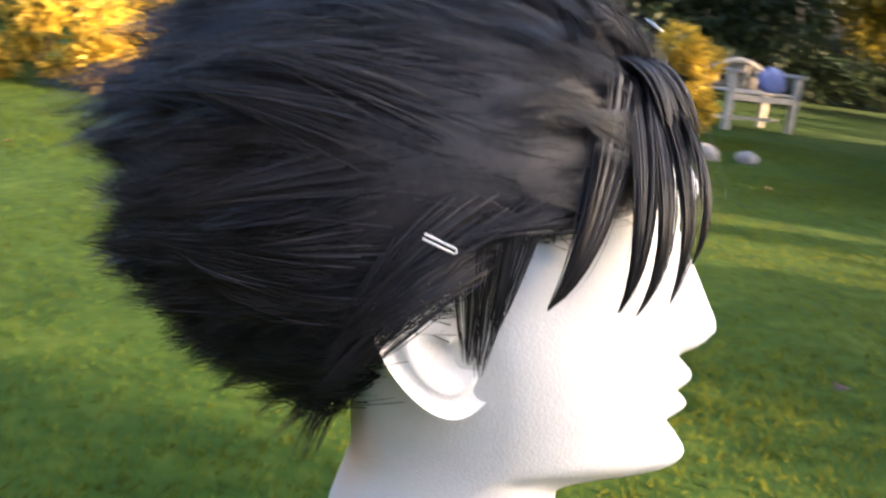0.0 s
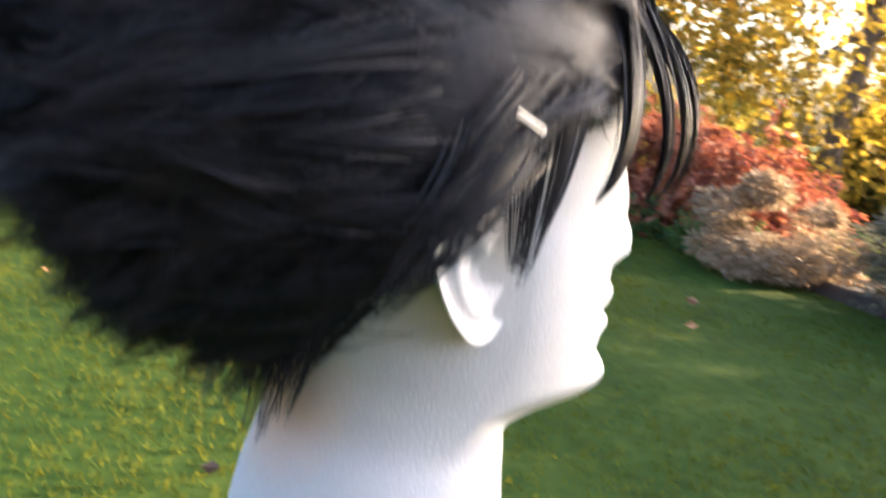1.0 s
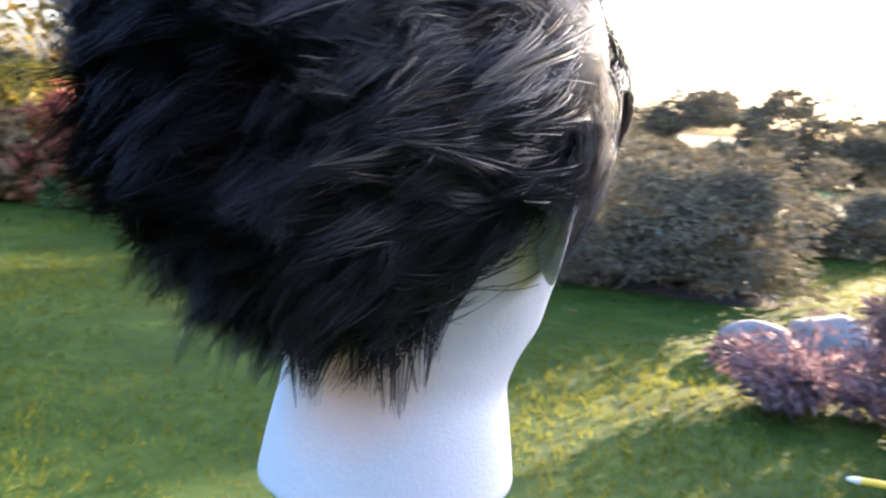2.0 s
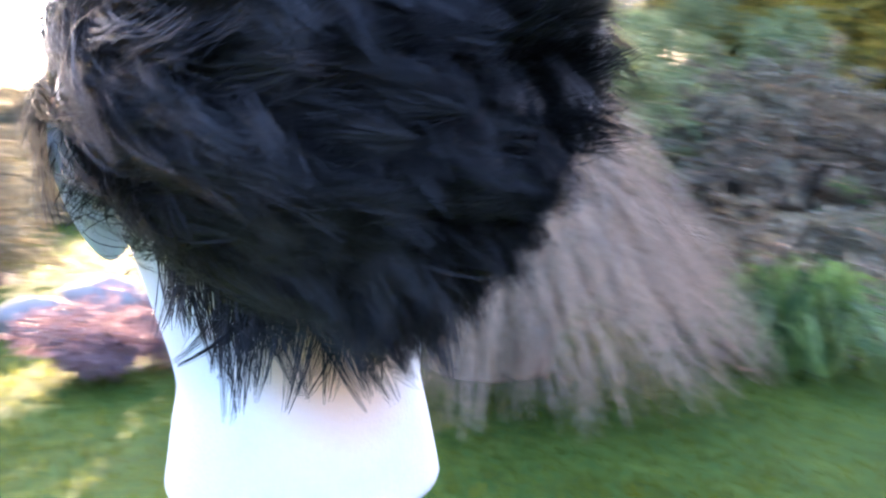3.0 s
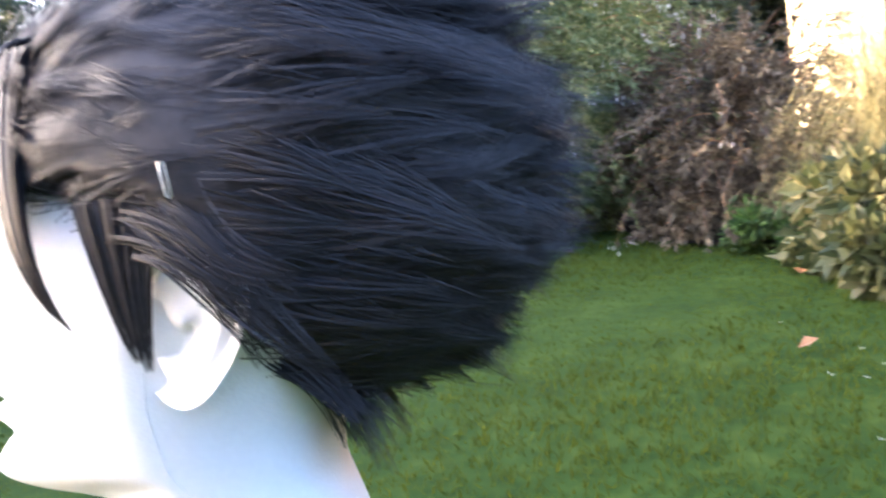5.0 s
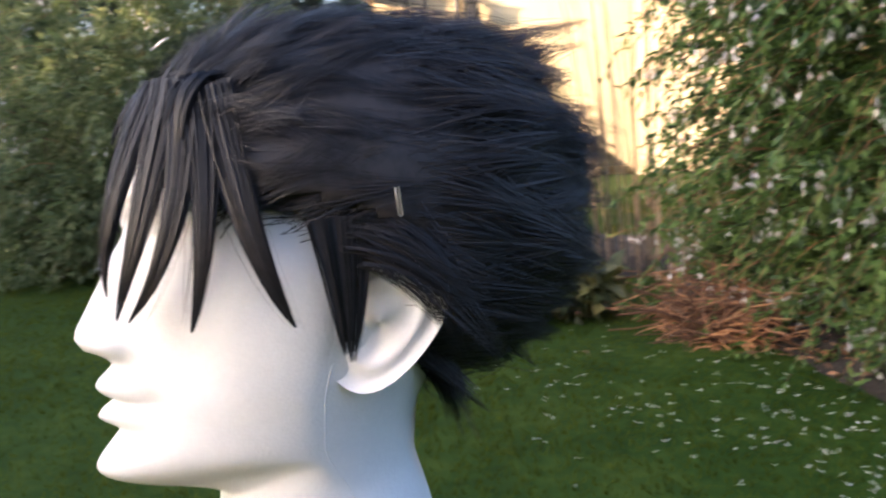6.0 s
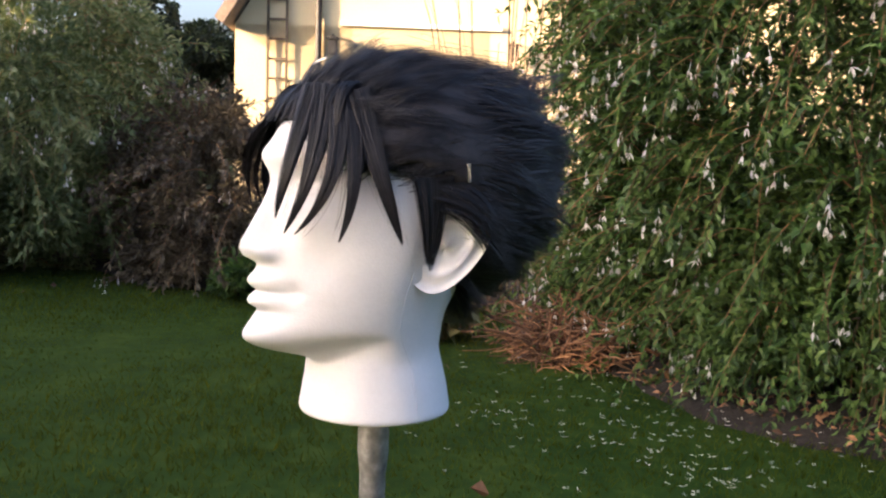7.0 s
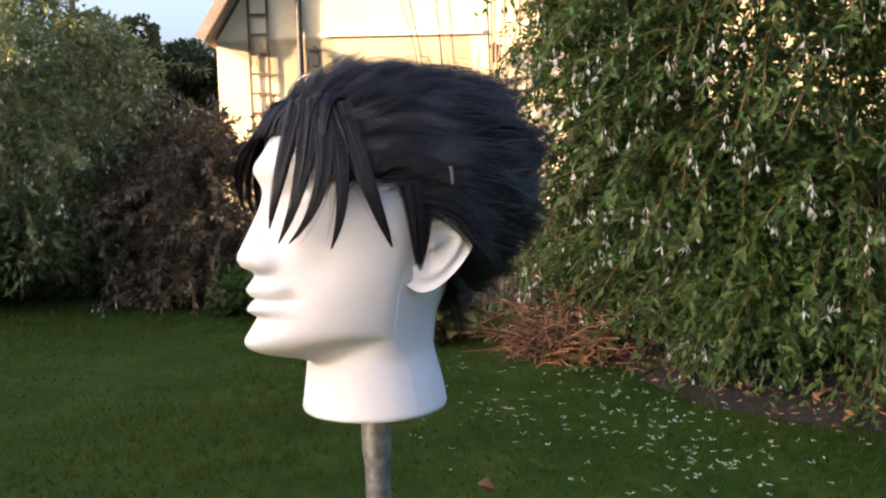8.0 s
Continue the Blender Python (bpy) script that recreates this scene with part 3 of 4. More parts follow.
    part("spiky_layer", arrays("spiky_layer", v, f, M["hair"], True), wig, "pointed black tufts at crown and back", "stuff")


make_hair()


def lock(name, seed, root, mid, tip, count=60, spread=0.011, point=0.001, wide=0.0007):
    """One pointed lock of strands from root over mid to tip."""
    rng = np.random.default_rng(seed)
    root, mid, tip = (np.array(q, float) for q in (root, mid, tip))
    k = 12
    e = np.linspace(0, 1, k)[None, :, None]
    out = unit(mid - [0, 0, mid[2]])
    across = unit(np.cross(tip - root, out))
    u = rng.uniform(-1, 1, (count, 1, 1))
    w = rng.normal(size=(count, 1, 1)) * 0.25
    width = spread * (1 - e) ** 0.75 + point
    ends = rng.uniform(0.80, 1.0, (count, 1, 1)) ** 0.7
    s = e * ends
    way = root * (1 - s) ** 2 + 2 * mid * s * (1 - s) + tip * s**2
    path = way + across * u * width + out * w * width
    v, f = ribbons(path, rng.uniform(0.6, 1.2, count) * wide, np.tile(out, (count, 1)) + rng.normal(size=(count, 3)) * 0.2)
    return part(name, arrays(name, v, f, M["hair"], True), wig, kind="stuff")


# nape hair, and hair swept back over the ears
rng = np.random.default_rng(33)
for i in range(54):
    x = rng.uniform(-0.055, 0.058)
    y = -0.056 + 7 * x * x
    side = np.clip((abs(x) - 0.034) / 0.02, 0, 1)
    drop = rng.uniform(0.050, 0.080) + 0.022 * side
    lock("nape_lock", 100 + i, (x, y - 0.002, 0.100 + 0.016 * side), (x * 1.05, y - 0.013, 0.086 + 0.018 * side), (x * 1.1 + rng.normal() * 0.009, y - 0.012 - rng.uniform(0, 0.018), drop), 22, 0.009, 0.0025, 0.0004)
for sign in (1, -1):
    for i in range(9):
        h = i / 8
        jit = rng.normal(size=3) * 0.008
        lock("ear_lock", 140 + i + 20 * sign, (sign * 0.083, 0.000 - 0.020 * h + jit[0], 0.186 - 0.012 * h + jit[1]), (0.110 if sign > 0 else -0.104, -0.022 - 0.012 * h, 0.172 - 0.022 * h + jit[2]),
             (sign * (0.104 - 0.012 * h), -0.046 - 0.008 * h + jit[0], 0.152 - 0.032 * h + jit[1]), 52, 0.010, 0.0035, 0.00028)

for i in range(13):
    x = -0.048 + i * 0.008
    lock("fringe_base", 200 + i, (x * 0.8, 0.060 - 5 * x * x, 0.250), (x * 1.0, 0.080 - 6 * x * x, 0.246), (x * 1.12, 0.090 - 9 * x * x, 0.220 - 4 * x * x), 46, 0.006)

# root, middle and tip of each pointed lock, and half its width
FRINGE = [
    ((0.044, 0.048, 0.241), (0.081, 0.041, 0.190), (0.087, 0.028, 0.155), 0.0125),
    ((0.036, 0.054, 0.242), (0.076, 0.060, 0.194), (0.078, 0.056, 0.155), 0.0085),
    ((0.028, 0.058, 0.243), (0.075, 0.068, 0.195), (0.072, 0.064, 0.153), 0.0075),
    ((0.018, 0.062, 0.244), (0.067, 0.076, 0.202), (0.066, 0.077, 0.157), 0.0085),
    ((0.012, 0.064, 0.244), (0.054, 0.084, 0.208), (0.060, 0.084, 0.172), 0.0070),
    ((-0.020, 0.068, 0.248), (-0.039, 0.096, 0.193), (-0.028, 0.102, 0.153), 0.0085),
    ((-0.028, 0.064, 0.248), (-0.051, 0.087, 0.188), (-0.038, 0.100, 0.143), 0.0095),
    ((-0.034, 0.060, 0.247), (-0.062, 0.076, 0.187), (-0.046, 0.096, 0.143), 0.0100),
    ((-0.040, 0.055, 0.246), (-0.071, 0.064, 0.186), (-0.067, 0.073, 0.139), 0.0090),
    ((-0.046, 0.050, 0.244), (-0.080, 0.047, 0.181), (-0.084, 0.032, 0.138), 0.0105),
]
for i, (a, b, c, w) in enumerate(FRINGE):
    through_mid = [2 * m - (p + q) / 2 for p, m, q in zip(a, b, c)]
    lock("fringe_lock", 40 + i, a, through_mid, c, 130, w * 0.8, 0.0006, 0.0006)
    lock("fringe_wisp", 340 + i, a, [q + 0.002 for q in through_mid], [q + (-1) ** i * 0.003 for q in c], 9, w * 1.1, 0.003, 0.00022)
SIDEBURN = [
    ((0.084, -0.003, 0.184), (0.084, 0.001, 0.128), 0.008),
    ((0.085, 0.007, 0.187), (0.083, 0.006, 0.123), 0.008),
    ((0.084, 0.016, 0.190), (0.085, 0.009, 0.141), 0.006),
    ((-0.084, 0.004, 0.184), (-0.082, 0.007, 0.118), 0.008),
    ((-0.084, 0.014, 0.184), (-0.083, 0.010, 0.122), 0.008),
]
for i, (a, c, w) in enumerate(SIDEBURN):
    mid = ((a[0] + c[0]) / 2 * 1.07, (a[1] + c[1]) / 2, (a[2] + c[2]) / 2)
    lock("sideburn_lock", 60 + i, a, mid, c, 60 if a[0] > 0 else 120, w, 0.0015, 0.0003 if a[0] > 0 else 0.0004)


def hairpin(label, a, b, out):
    """A bent wire pin: two close legs joined by a bend."""
    a, b, out = Vector(a), Vector(b), Vector(out).normalized()
    ob = thing("hairpin", label, "hairpin", (0, 0, BASE))
    side = (b - a).cross(out).normalized() * 0.0009
    legs = [a + side, a * 0.5 + b * 0.5 + side + out * 0.0006, b + side, b + (b - a).normalized() * 0.0008, b - side, a * 0.5 + b * 0.5 - side - out * 0.0002, a - side]
    v, f = tubes(np.array([[tuple(q) for q in legs]]), np.full((1, 7), 0.00042), 8)
    part("wire", arrays("wire", v, f, M["pin"], True), ob)
    return ob


hairpin("bare metal hairpin in the side of the black wig", (0.1075, -0.0205, 0.1825), (0.1055, -0.009, 0.178), (1, 0, 0.2))
hairpin("bare metal hairpin upright in the side of the wig", (-0.0955, -0.014, 0.195), (-0.0955, -0.015, 0.183), (-1, 0, 0.2))
hairpin("bare metal hairpin at the front of the wig", (-0.028, 0.064, 0.266), (-0.020, 0.070, 0.262), (0, 0.4, 1))

# ---- planting ----
shrub("fuchsia_bush", "tall green fuchsia bush hung with white flowers", "bush", (1.04, -2.27, 0), (0.97, 0.60, 1.15), "fuchsia", 105000, 0.031, 0.014, 1, 300, 0.19, 26, 3200, sprays=3000)
# fills out the tall bush's lower side, built as a separate shrub
shrub("fuchsia_bush", "low side of the tall white-flowered fuchsia bush", "bush", (1.78, -2.22, 0), (0.36, 0.30, 0.36), "fuchsia", 9000, 0.031, 0.014, 101, 60, 0.24, 12, 200, sprays=260)
shrub("fuchsia_bush", "far green fuchsia bush with pale flowers", "bush", (5.1, -0.65, 0), (1.02, 0.95, 0.90), "pale", 44000, 0.050, 0.019, 2, 110, 0.22, 18, 600, sprays=500)
shrub("brown_shrub", "brown twiggy shrub beside the lawn", "bush", (4.22, -1.52, 0), (0.86, 0.48, 0.48), "brown", 30000, 0.04, 0.016, 3, 60, 0.26, 34, 40, sprays=260)
shrub("ground_cover", "low plant with broad yellowing leaves at bed's edge", "plant", (2.62, -1.55, 0), (0.50, 0.27, 0.19), "moss", 1900, 0.085, 0.060, 4, 30, 0.3, 8)
shrub("ground_cover", "low dark green plant at the bed's edge", "plant", (3.42, -1.42, 0), (0.30, 0.2, 0.12), "fuchsia", 2200, 0.05, 0.024, 5, 14, 0.3, 6)
shrub("hedge", "low brown-grey hedge along the lawn", "hedge", (-1.40, 3.58, 0), (1.22, 0.42, 0.35), "hedge", 64000, 0.034, 0.013, 6, 240, 0.27, 60)
shrub("red_shrub", "red autumn shrub behind the hedge", "bush", (-3.95, 3.95, 0), (0.55, 0.45, 0.34), "red", 11000, 0.05, 0.022, 7, 60, 0.24, 12, sprays=180)
shrub("red_shrub", "taller red autumn shrub beside the lawn", "bush", (-4.45, 3.85, 0), (0.45, 0.45, 0.36), "red", 10000, 0.05, 0.022, 8, 60, 0.24, 12, sprays=180)
shrub("amber_shrub", "amber autumn shrub beside the red shrubs", "bush", (-5.0, 3.35, 0), (0.48, 0.42, 0.28), "amber", 9000, 0.05, 0.022, 108, 50, 0.26, 12, sprays=160)
shrub("round_shrub", "rounded dark green shrub under the yellow trees", "bush", (-7.0, 5.0, 0), (0.68, 0.62, 0.52), "dark", 12000, 0.06, 0.028, 109, 60, 0.26, 12)
for x, y, r in ((-4.75, 2.98, 0.30), (-4.15, 3.38, 0.32), (-3.45, 3.45, 0.26)):
    shrub("edging_plant", "low green plant at the foot of red shrubs", "plant", (x, y, 0), (r, r * 0.7, 0.08), "fuchsia", 1800, 0.045, 0.02, int(300 - x * 10), 20, 0.32, 6)
shrub("tan_shrub", "tan shrub with dry seed heads", "bush", (-2.98, 3.42, 0), (0.46, 0.36, 0.27), "tan", 9000, 0.04, 0.016, 9, 26, 0.28, 10)
shrub("yellow_shrub", "yellow-leaved shrub beside the bench", "bush", (-6.7, 1.33, 0), (0.40, 0.40, 0.44), "yellow", 8000, 0.07, 0.03, 10, 30, 0.28, 10)
shrub("yellow_shrub", "yellow and orange shrub at the lawn's far edge", "bush", (-5.6, -3.0, 0), (1.15, 1.0, 0.38), "yellow", 10000, 0.08, 0.035, 11, 40, 0.25, 10)
shrub("heather", "purple heather clump among grey stones", "plant", (0.05, 2.08, 0), (0.27, 0.22, 0.15), "heather", 5000, 0.035, 0.010, 12, 24, 0.3, 10)
shrub("bed_shrub", "low grey-brown shrub beyond the lawn", "bush", (-0.7, 5.7, 0), (1.0, 0.5, 0.27), "hedge", 16000, 0.045, 0.017, 24, 50, 0.28, 14)
shrub("bed_shrub", "grey-green shrub in the flower bed", "bush", (2.0, 3.6, 0), (0.6, 0.5, 0.58), "pale", 13000, 0.05, 0.018, 13, 40, 0.28, 14, sprays=160)
shrub("bed_shrub", "red-brown shrub in the flower bed", "bush", (3.05, 2.75, 0), (0.62, 0.42, 0.34), "brown", 12000, 0.05, 0.018, 14, 60, 0.24, 14, sprays=260)
shrub("bed_shrub", "dusky purple shrub in the flower bed", "bush", (6.1, 4.0, 0), (0.75, 0.5, 0.34), "heather", 12000, 0.05, 0.018, 15, 60, 0.24, 14, sprays=200)
shrub("bed_shrub", "brown shrub at the lawn's far end", "bush", (8.0, 3.9, 0), (1.1, 0.7, 0.45), "brown", 12000, 0.07, 0.025, 16, 60, 0.26, 14, sprays=220)
shrub("bed_shrub", "grey-brown shrub at the lawn's far end", "bush", (6.75, 0.95, 0), (0.62, 0.6, 0.55), "hedge", 14000, 0.06, 0.022, 17, 60, 0.26, 14, sprays=260)
shrub("orange_shrub", "orange and yellow upright shrub at the lawn's end", "bush", (8.1, 1.85, 0), (0.62, 0.6, 0.50), "amber", 9000, 0.07, 0.028, 117, 46, 0.3, 18, sprays=220)
shrub("red_shrub", "rust-brown low shrub in the flower bed", "bush", (5.0, 3.15, 0), (0.45, 0.35, 0.26), "brown", 5000, 0.05, 0.02, 18, 40, 0.28, 8, sprays=120)
shrub("red_shrub", "bright orange-leaved shrub in the flower bed", "bush", (5.3, 3.75, 0), (0.32, 0.3, 0.42), "red", 3000, 0.06, 0.03, 118, 26, 0.3, 10, sprays=60)
EDGING = "low plants along the bed's edge"
for i, (x, y, r, h, kind, label) in enumerate((
        (1.72, 1.86, 0.26, 0.13, "brown", "low brown dying plant at the bed's edge"), (2.22, 2.06, 0.30, 0.14, "hedge", "low grey-brown plant at the bed's edge"),
        (2.78, 2.28, 0.28, 0.12, "fuchsia", "low green plant at the bed's edge"), (3.30, 2.52, 0.32, 0.16, "tan", "low tan seed-headed plant at the bed's edge"),
        (3.92, 2.80, 0.30, 0.13, "fuchsia", "low green plant at the bed's edge"), (4.55, 3.02, 0.34, 0.15, "brown", "low brown dying plant at the bed's edge"),
        (5.60, 3.42, 0.30, 0.15, "pale", "low pale green mound at the bed's edge"), (6.60, 3.62, 0.40, 0.13, "fuchsia", "low green plant at the bed's edge"))):
    shrub("edging_plant", label, "plant", (x, y, 0), (r, r * 0.8, h), kind, 2600, 0.045, 0.018, 300 + i, 24, 0.32, 10, group=EDGING, sprays=70)
shrub("tall_shrub", "grey-brown shrub beyond the lawn", "bush", (-1.1, 9.4, 0), (2.6, 0.8, 0.62), "hedge", 34000, 0.07, 0.028, 19, 50, 0.26, 16)
shrub("tall_shrub", "grey-green shrub behind the dry grass", "bush", (4.2, 5.6, 0), (1.1, 0.8, 0.95), "pale", 26000, 0.06, 0.025, 20, 60, 0.24, 16)
shrub("tall_shrub", "brown-green shrub behind the rockery", "bush", (3.1, 3.35, 0), (0.6, 0.45, 0.44), "hedge", 18000, 0.05, 0.022, 22, 60, 0.22, 16, sprays=260)
shrub("olive_shrub", "brown-green shrub behind the red shrubs", "bush", (-6.4, 4.3, 0), (1.3, 0.7, 0.48), "olive", 18000, 0.07, 0.03, 23, 60, 0.26, 14)

# last hedge is added, the one before raised, to shade lawn and stem heap
for at, size, kind, count, seed in (((-15.5, 3.5, 0), (1.0, 6.0, 1.0), "dark", 26000, 81), ((-10.5, -6.5, 0), (3.0, 2.0, 0.7), "olive", 16000, 82), ((15.0, 5.5, 0), (1.0, 6.5, 0.9), "dark", 26000, 83),
                                    ((13.5, -1.5, 0), (0.9, 2.6, 1.0), "dark", 18000, 84), ((-9.2, 8.6, 0), (4.5, 0.9, 0.55), "olive", 20000, 85), ((0, 15.0, 0), (9.0, 0.9, 0.42), "hedge", 26000, 86), ((8.5, 9.5, 0), (7.0, 0.9, 1.45), "dark", 60000, 87), ((4.1, 9.9, 0), (2.3, 0.8, 1.5), "dark", 30000, 88)):
    shrub("boundary_hedge", "dense hedge closing the garden or keeping off sun", "hedge", at, size, kind, count, 0.13, 0.06, seed, 130, 0.34, 20, twig=0.02, group="boundary hedges")

TREES = "trees round the garden"
tree("tree", "yellow autumn tree behind the red shrubs", (-6.2, 7.4, 0), 4.5, (1.9, 1.9, 2.3), 2.6, "yellow", 7500, 0.11, 31, group=TREES)
tree("tree", "yellow autumn tree behind the low hedge", (-6.6, 9.6, 0), 4.0, (1.3, 1.4, 2.0), 2.0, "yellow", 6500, 0.11, 32, group=TREES)
tree("tree", "yellowing tree above the red shrubs", (-8.2, 5.6, 0), 4.5, (1.9, 1.9, 2.2), 2.9, "yellow", 8000, 0.11, 33, group=TREES)
tree("tree", "dark leaning tree behind the garden bench", (-12.5, 6.2, 0), 5.5, (3.0, 2.6, 2.6), 3.2, "olive", 36000, 0.14, 34, 0.2, group=TREES)
tree("tree", "dark green tree behind the bench", (-13.5, 2.2, 0), 5.5, (2.6, 2.6, 2.6), 2.7, "dark", 30000, 0.14, 35, 0.2, group=TREES)
tree("tree", "yellowing tree at the lawn's far edge", (-12.0, -2.0, 0), 5.0, (2.6, 2.6, 2.4), 2.6, "olive", 30000, 0.13, 36, 0.2, group=TREES)
tree("tree", "far grey-green tree beyond the hedge", (-9.0, 20.0, 0), 3.0, (2.2, 2.0, 1.2), 1.3, "pale", 12000, 0.18, 37, lumps=90, group=TREES)
# added tree, hidden behind the wig, whose crown shades the fuchsia bush
tree("tree", "tall tree added to keep sun off the fuchsia bush", (3.4, 11.5, 0), 6.2, (2.2, 1.6, 1.9), 4.6, "olive", 34000, 0.13, 44, group=TREES)
# added sun blocker: crown shades the head, light passes below onto the lawn
tree("tree", "spreading tree added to keep sun off the head", (1.62, 7.9, 0), 3.6, (1.5, 1.2, 1.15), 2.65, "olive", 52000, 0.10, 45, lumps=90, lump_size=0.27, group=TREES)
tree("tree", "dark tree at the garden's end", (16.5, 8.5, 0), 5.5, (2.6, 2.6, 2.6), 2.6, "dark", 26000, 0.14, 38, 0.2, group=TREES)
tree("tree", "dark tree behind the brown shrubs", (16.2, 3.4, 0), 5.5, (2.4, 2.4, 2.4), 2.5, "dark", 26000, 0.14, 39, 0.2, group=TREES)
tree("tree", "yellowing tree above the flower bed", (6.5, 6.5, 0), 4.0, (1.7, 1.6, 1.7), 1.9, "olive", 26000, 0.11, 40, group=TREES)
tree("tree", "dark evergreen beyond the fuchsia bush", (12.6, -0.6, 0), 5.0, (1.7, 1.7, 2.2), 2.2, "dark", 22000, 0.13, 41, 0.2, group=TREES)
tree("tree", "dark evergreen beside the house", (13.0, -3.2, 0), 3.4, (1.7, 1.2, 1.2), 1.3, "dark", 18000, 0.12, 42, 0.15, group=TREES)

tree("tree", "dark round tree behind the house corner", (14.6, -5.0, 0), 2.8, (1.5, 1.4, 1.45), 1.75, "dark", 20000, 0.12, 46, 0.15, group=TREES)


def fountain(name, label, at, blades, height, reach, mat, seed, base=0.2, width=0.004, droop=0.4):
    """A clump of long arching blades."""
    rng = np.random.default_rng(seed)
    ob = thing(name, label, "grass clump", at)
    a = rng.uniform(0, 2 * np.pi, 70)[rng.integers(0, 70, blades)] + rng.normal(size=blades) * 0.05
    r0 = base * np.sqrt(rng.uniform(0, 1, blades))
    L = rng.uniform(0.45, 1.12, blades)
    out = rng.uniform(0.15, 1.0, blades) * reach
    s = np.linspace(0, 1, 8)[None]
    rad = r0[:, None] + out[:, None] * s**1.5
    bow = np.sin(np.pi * s * (0.52 + droop * (out / reach)[:, None] ** 0.5))
    z = height * L[:, None] * (1 - 0.35 * (out / reach)[:, None] ** 2) * bow - 0.02 * (1 - s)
    z = np.maximum(z, 0.005)
    a2 = a[:, None] + rng.normal(size=(blades, 1)) * 0.35 * s
    path = np.stack([rad * np.cos(a2), rad * np.sin(a2), z], -1)
    v, f = ribbons(path, rng.uniform(0.5, 1.2, blades) * width, np.stack([np.cos(a), np.sin(a), 0.4 + 0 * a], 1))
    part("foliage", arrays("foliage", v, f, M[mat], True), ob, kind="stuff")
    return ob


fountain("ornamental_grass", "large dry tan ornamental grass clump", (0.86, 1.74, 0), 9000, 0.72, 0.60, "straw", 50, 0.15, 0.0026, 0.42)
fountain("strap_leaves", "green strap-leaved plant beside the dry grass", (1.60, 1.48, 0), 520, 0.27, 0.24, "fuchsia", 51, 0.12, 0.008)
fountain("tall_grass", "tall airy yellowing ornamental grass before the house", (3.22, -1.95, 0), 1700, 0.92, 0.55, "reedy", 52, 0.16, 0.0022, 0.30)
fountain("strap_leaves", "yellow-green strap-leaved plant before the brown shrub", (3.30, -1.66, 0), 420, 0.42, 0.34, "reedy", 54, 0.10, 0.007, 0.36)
fountain("tall_reed", "tall thin reed clump before the house", (2.78, -2.35, 0), 46, 2.3, 0.55, "straw", 53, 0.35, 0.005, 0.04)

# ---- the house ----
house = thing("house", "cream rendered cottage gable with a tiled verge", "house", (8.07, -5.27, 0), -123)


def wall_panel():
    """The gable wall with the door's opening cut through it."""
    bm = bmesh.new()
    t = 0.3
    outline = [(-1.86, 0), (-0.60, 0), (-0.60, 2.05), (0.90, 2.05), (0.90, 0), (8.3, 0), (8.3, 2.03), (3.2, 10.05), (-1.86, 2.03)]
    front = [bm.verts.new((x, 0, z)) for x, z in outline]
    rear = [bm.verts.new((x, t, z)) for x, z in outline]
    bm.faces.new(front)
    bm.faces.new(rear[::-1])
    for i in range(len(outline)):
        j = (i + 1) % len(outline)
        bm.faces.new((front[j], front[i], rear[i], rear[j]))
    bmesh.ops.triangulate(bm, faces=[q for q in bm.faces if len(q.verts) > 4])
    bmesh.ops.recalc_face_normals(bm, faces=bm.faces)
    return solid("wall", bm, M["render"])


part("wall", wall_panel(), house)
part("side_wall", box("side_wall", (0.3, 8, 2.04), (-1.71, 4.3, 1.02), M["render"], 0.0), house)
part("rear_wall", box("rear_wall", (10.2, 0.3, 2.04), (3.2, 8.45, 1.02), M["render"], 0.0), house)
for sign in (-1, 1):
    slope = math.atan2(8.02, 5.11)
    length = 9.62
    mid = (3.2 + sign * math.cos(slope) * length / 2, 4.1, 10.13 - math.sin(slope) * length / 2)
    part("roof", box("roof", (length, 8.9, 0.12), mid, M["roof"], 0.01, (0, math.degrees(slope) * sign, 0)), house)
door = part("garden_door", box("garden_door", (1.5, 0.07, 0.10), (0.15, 0.10, 2.00), M["white"]), house, "white framed glazed garden doors")
for x in (-0.56, -0.05, 0.33, 0.86):
    part("door_stile", box("door_stile", (0.075, 0.07, 1.95), (x, 0.10, 0.975), M["white"]), door)
for x, w in ((-0.30, 0.44), (0.14, 0.32), (0.60, 0.46)):
    part("pane", box("pane", (w, 0.012, 1.84), (x, 0.11, 1.02), M["glass"], 0), door)
part("lintel", box("lintel", (1.75, 0.05, 0.05), (0.15, -0.02, 2.075), M["white"]), house)
part("room_wall", box("room_wall", (1.6, 0.05, 2.0), (0.15, 2.5, 1.0), M["render"], 0), house)
s = np.linspace(0, 1, 6)
v, f = tubes(np.stack([0 * s - 0.96, 0 * s - 0.06, s * 3.1], 1)[None], np.full((1, 6), 0.035), 12)
part("downpipe", arrays("downpipe", v, f, M["iron"], True), house)
ladder = part("trellis", box("trellis", (0.03, 0.02, 2.7), (-1.50, -0.05, 1.35), M["bark"]), house, "narrow brown wooden trellis")
part("trellis_post", box("trellis_post", (0.03, 0.02, 2.7), (-1.30, -0.05, 1.35), M["bark"]), ladder)
for i in range(12):
    part("trellis_rung", box("trellis_rung", (0.2, 0.015, 0.025), (-1.4, -0.035, 0.2 + i * 0.21), M["bark"], 0.002), ladder)
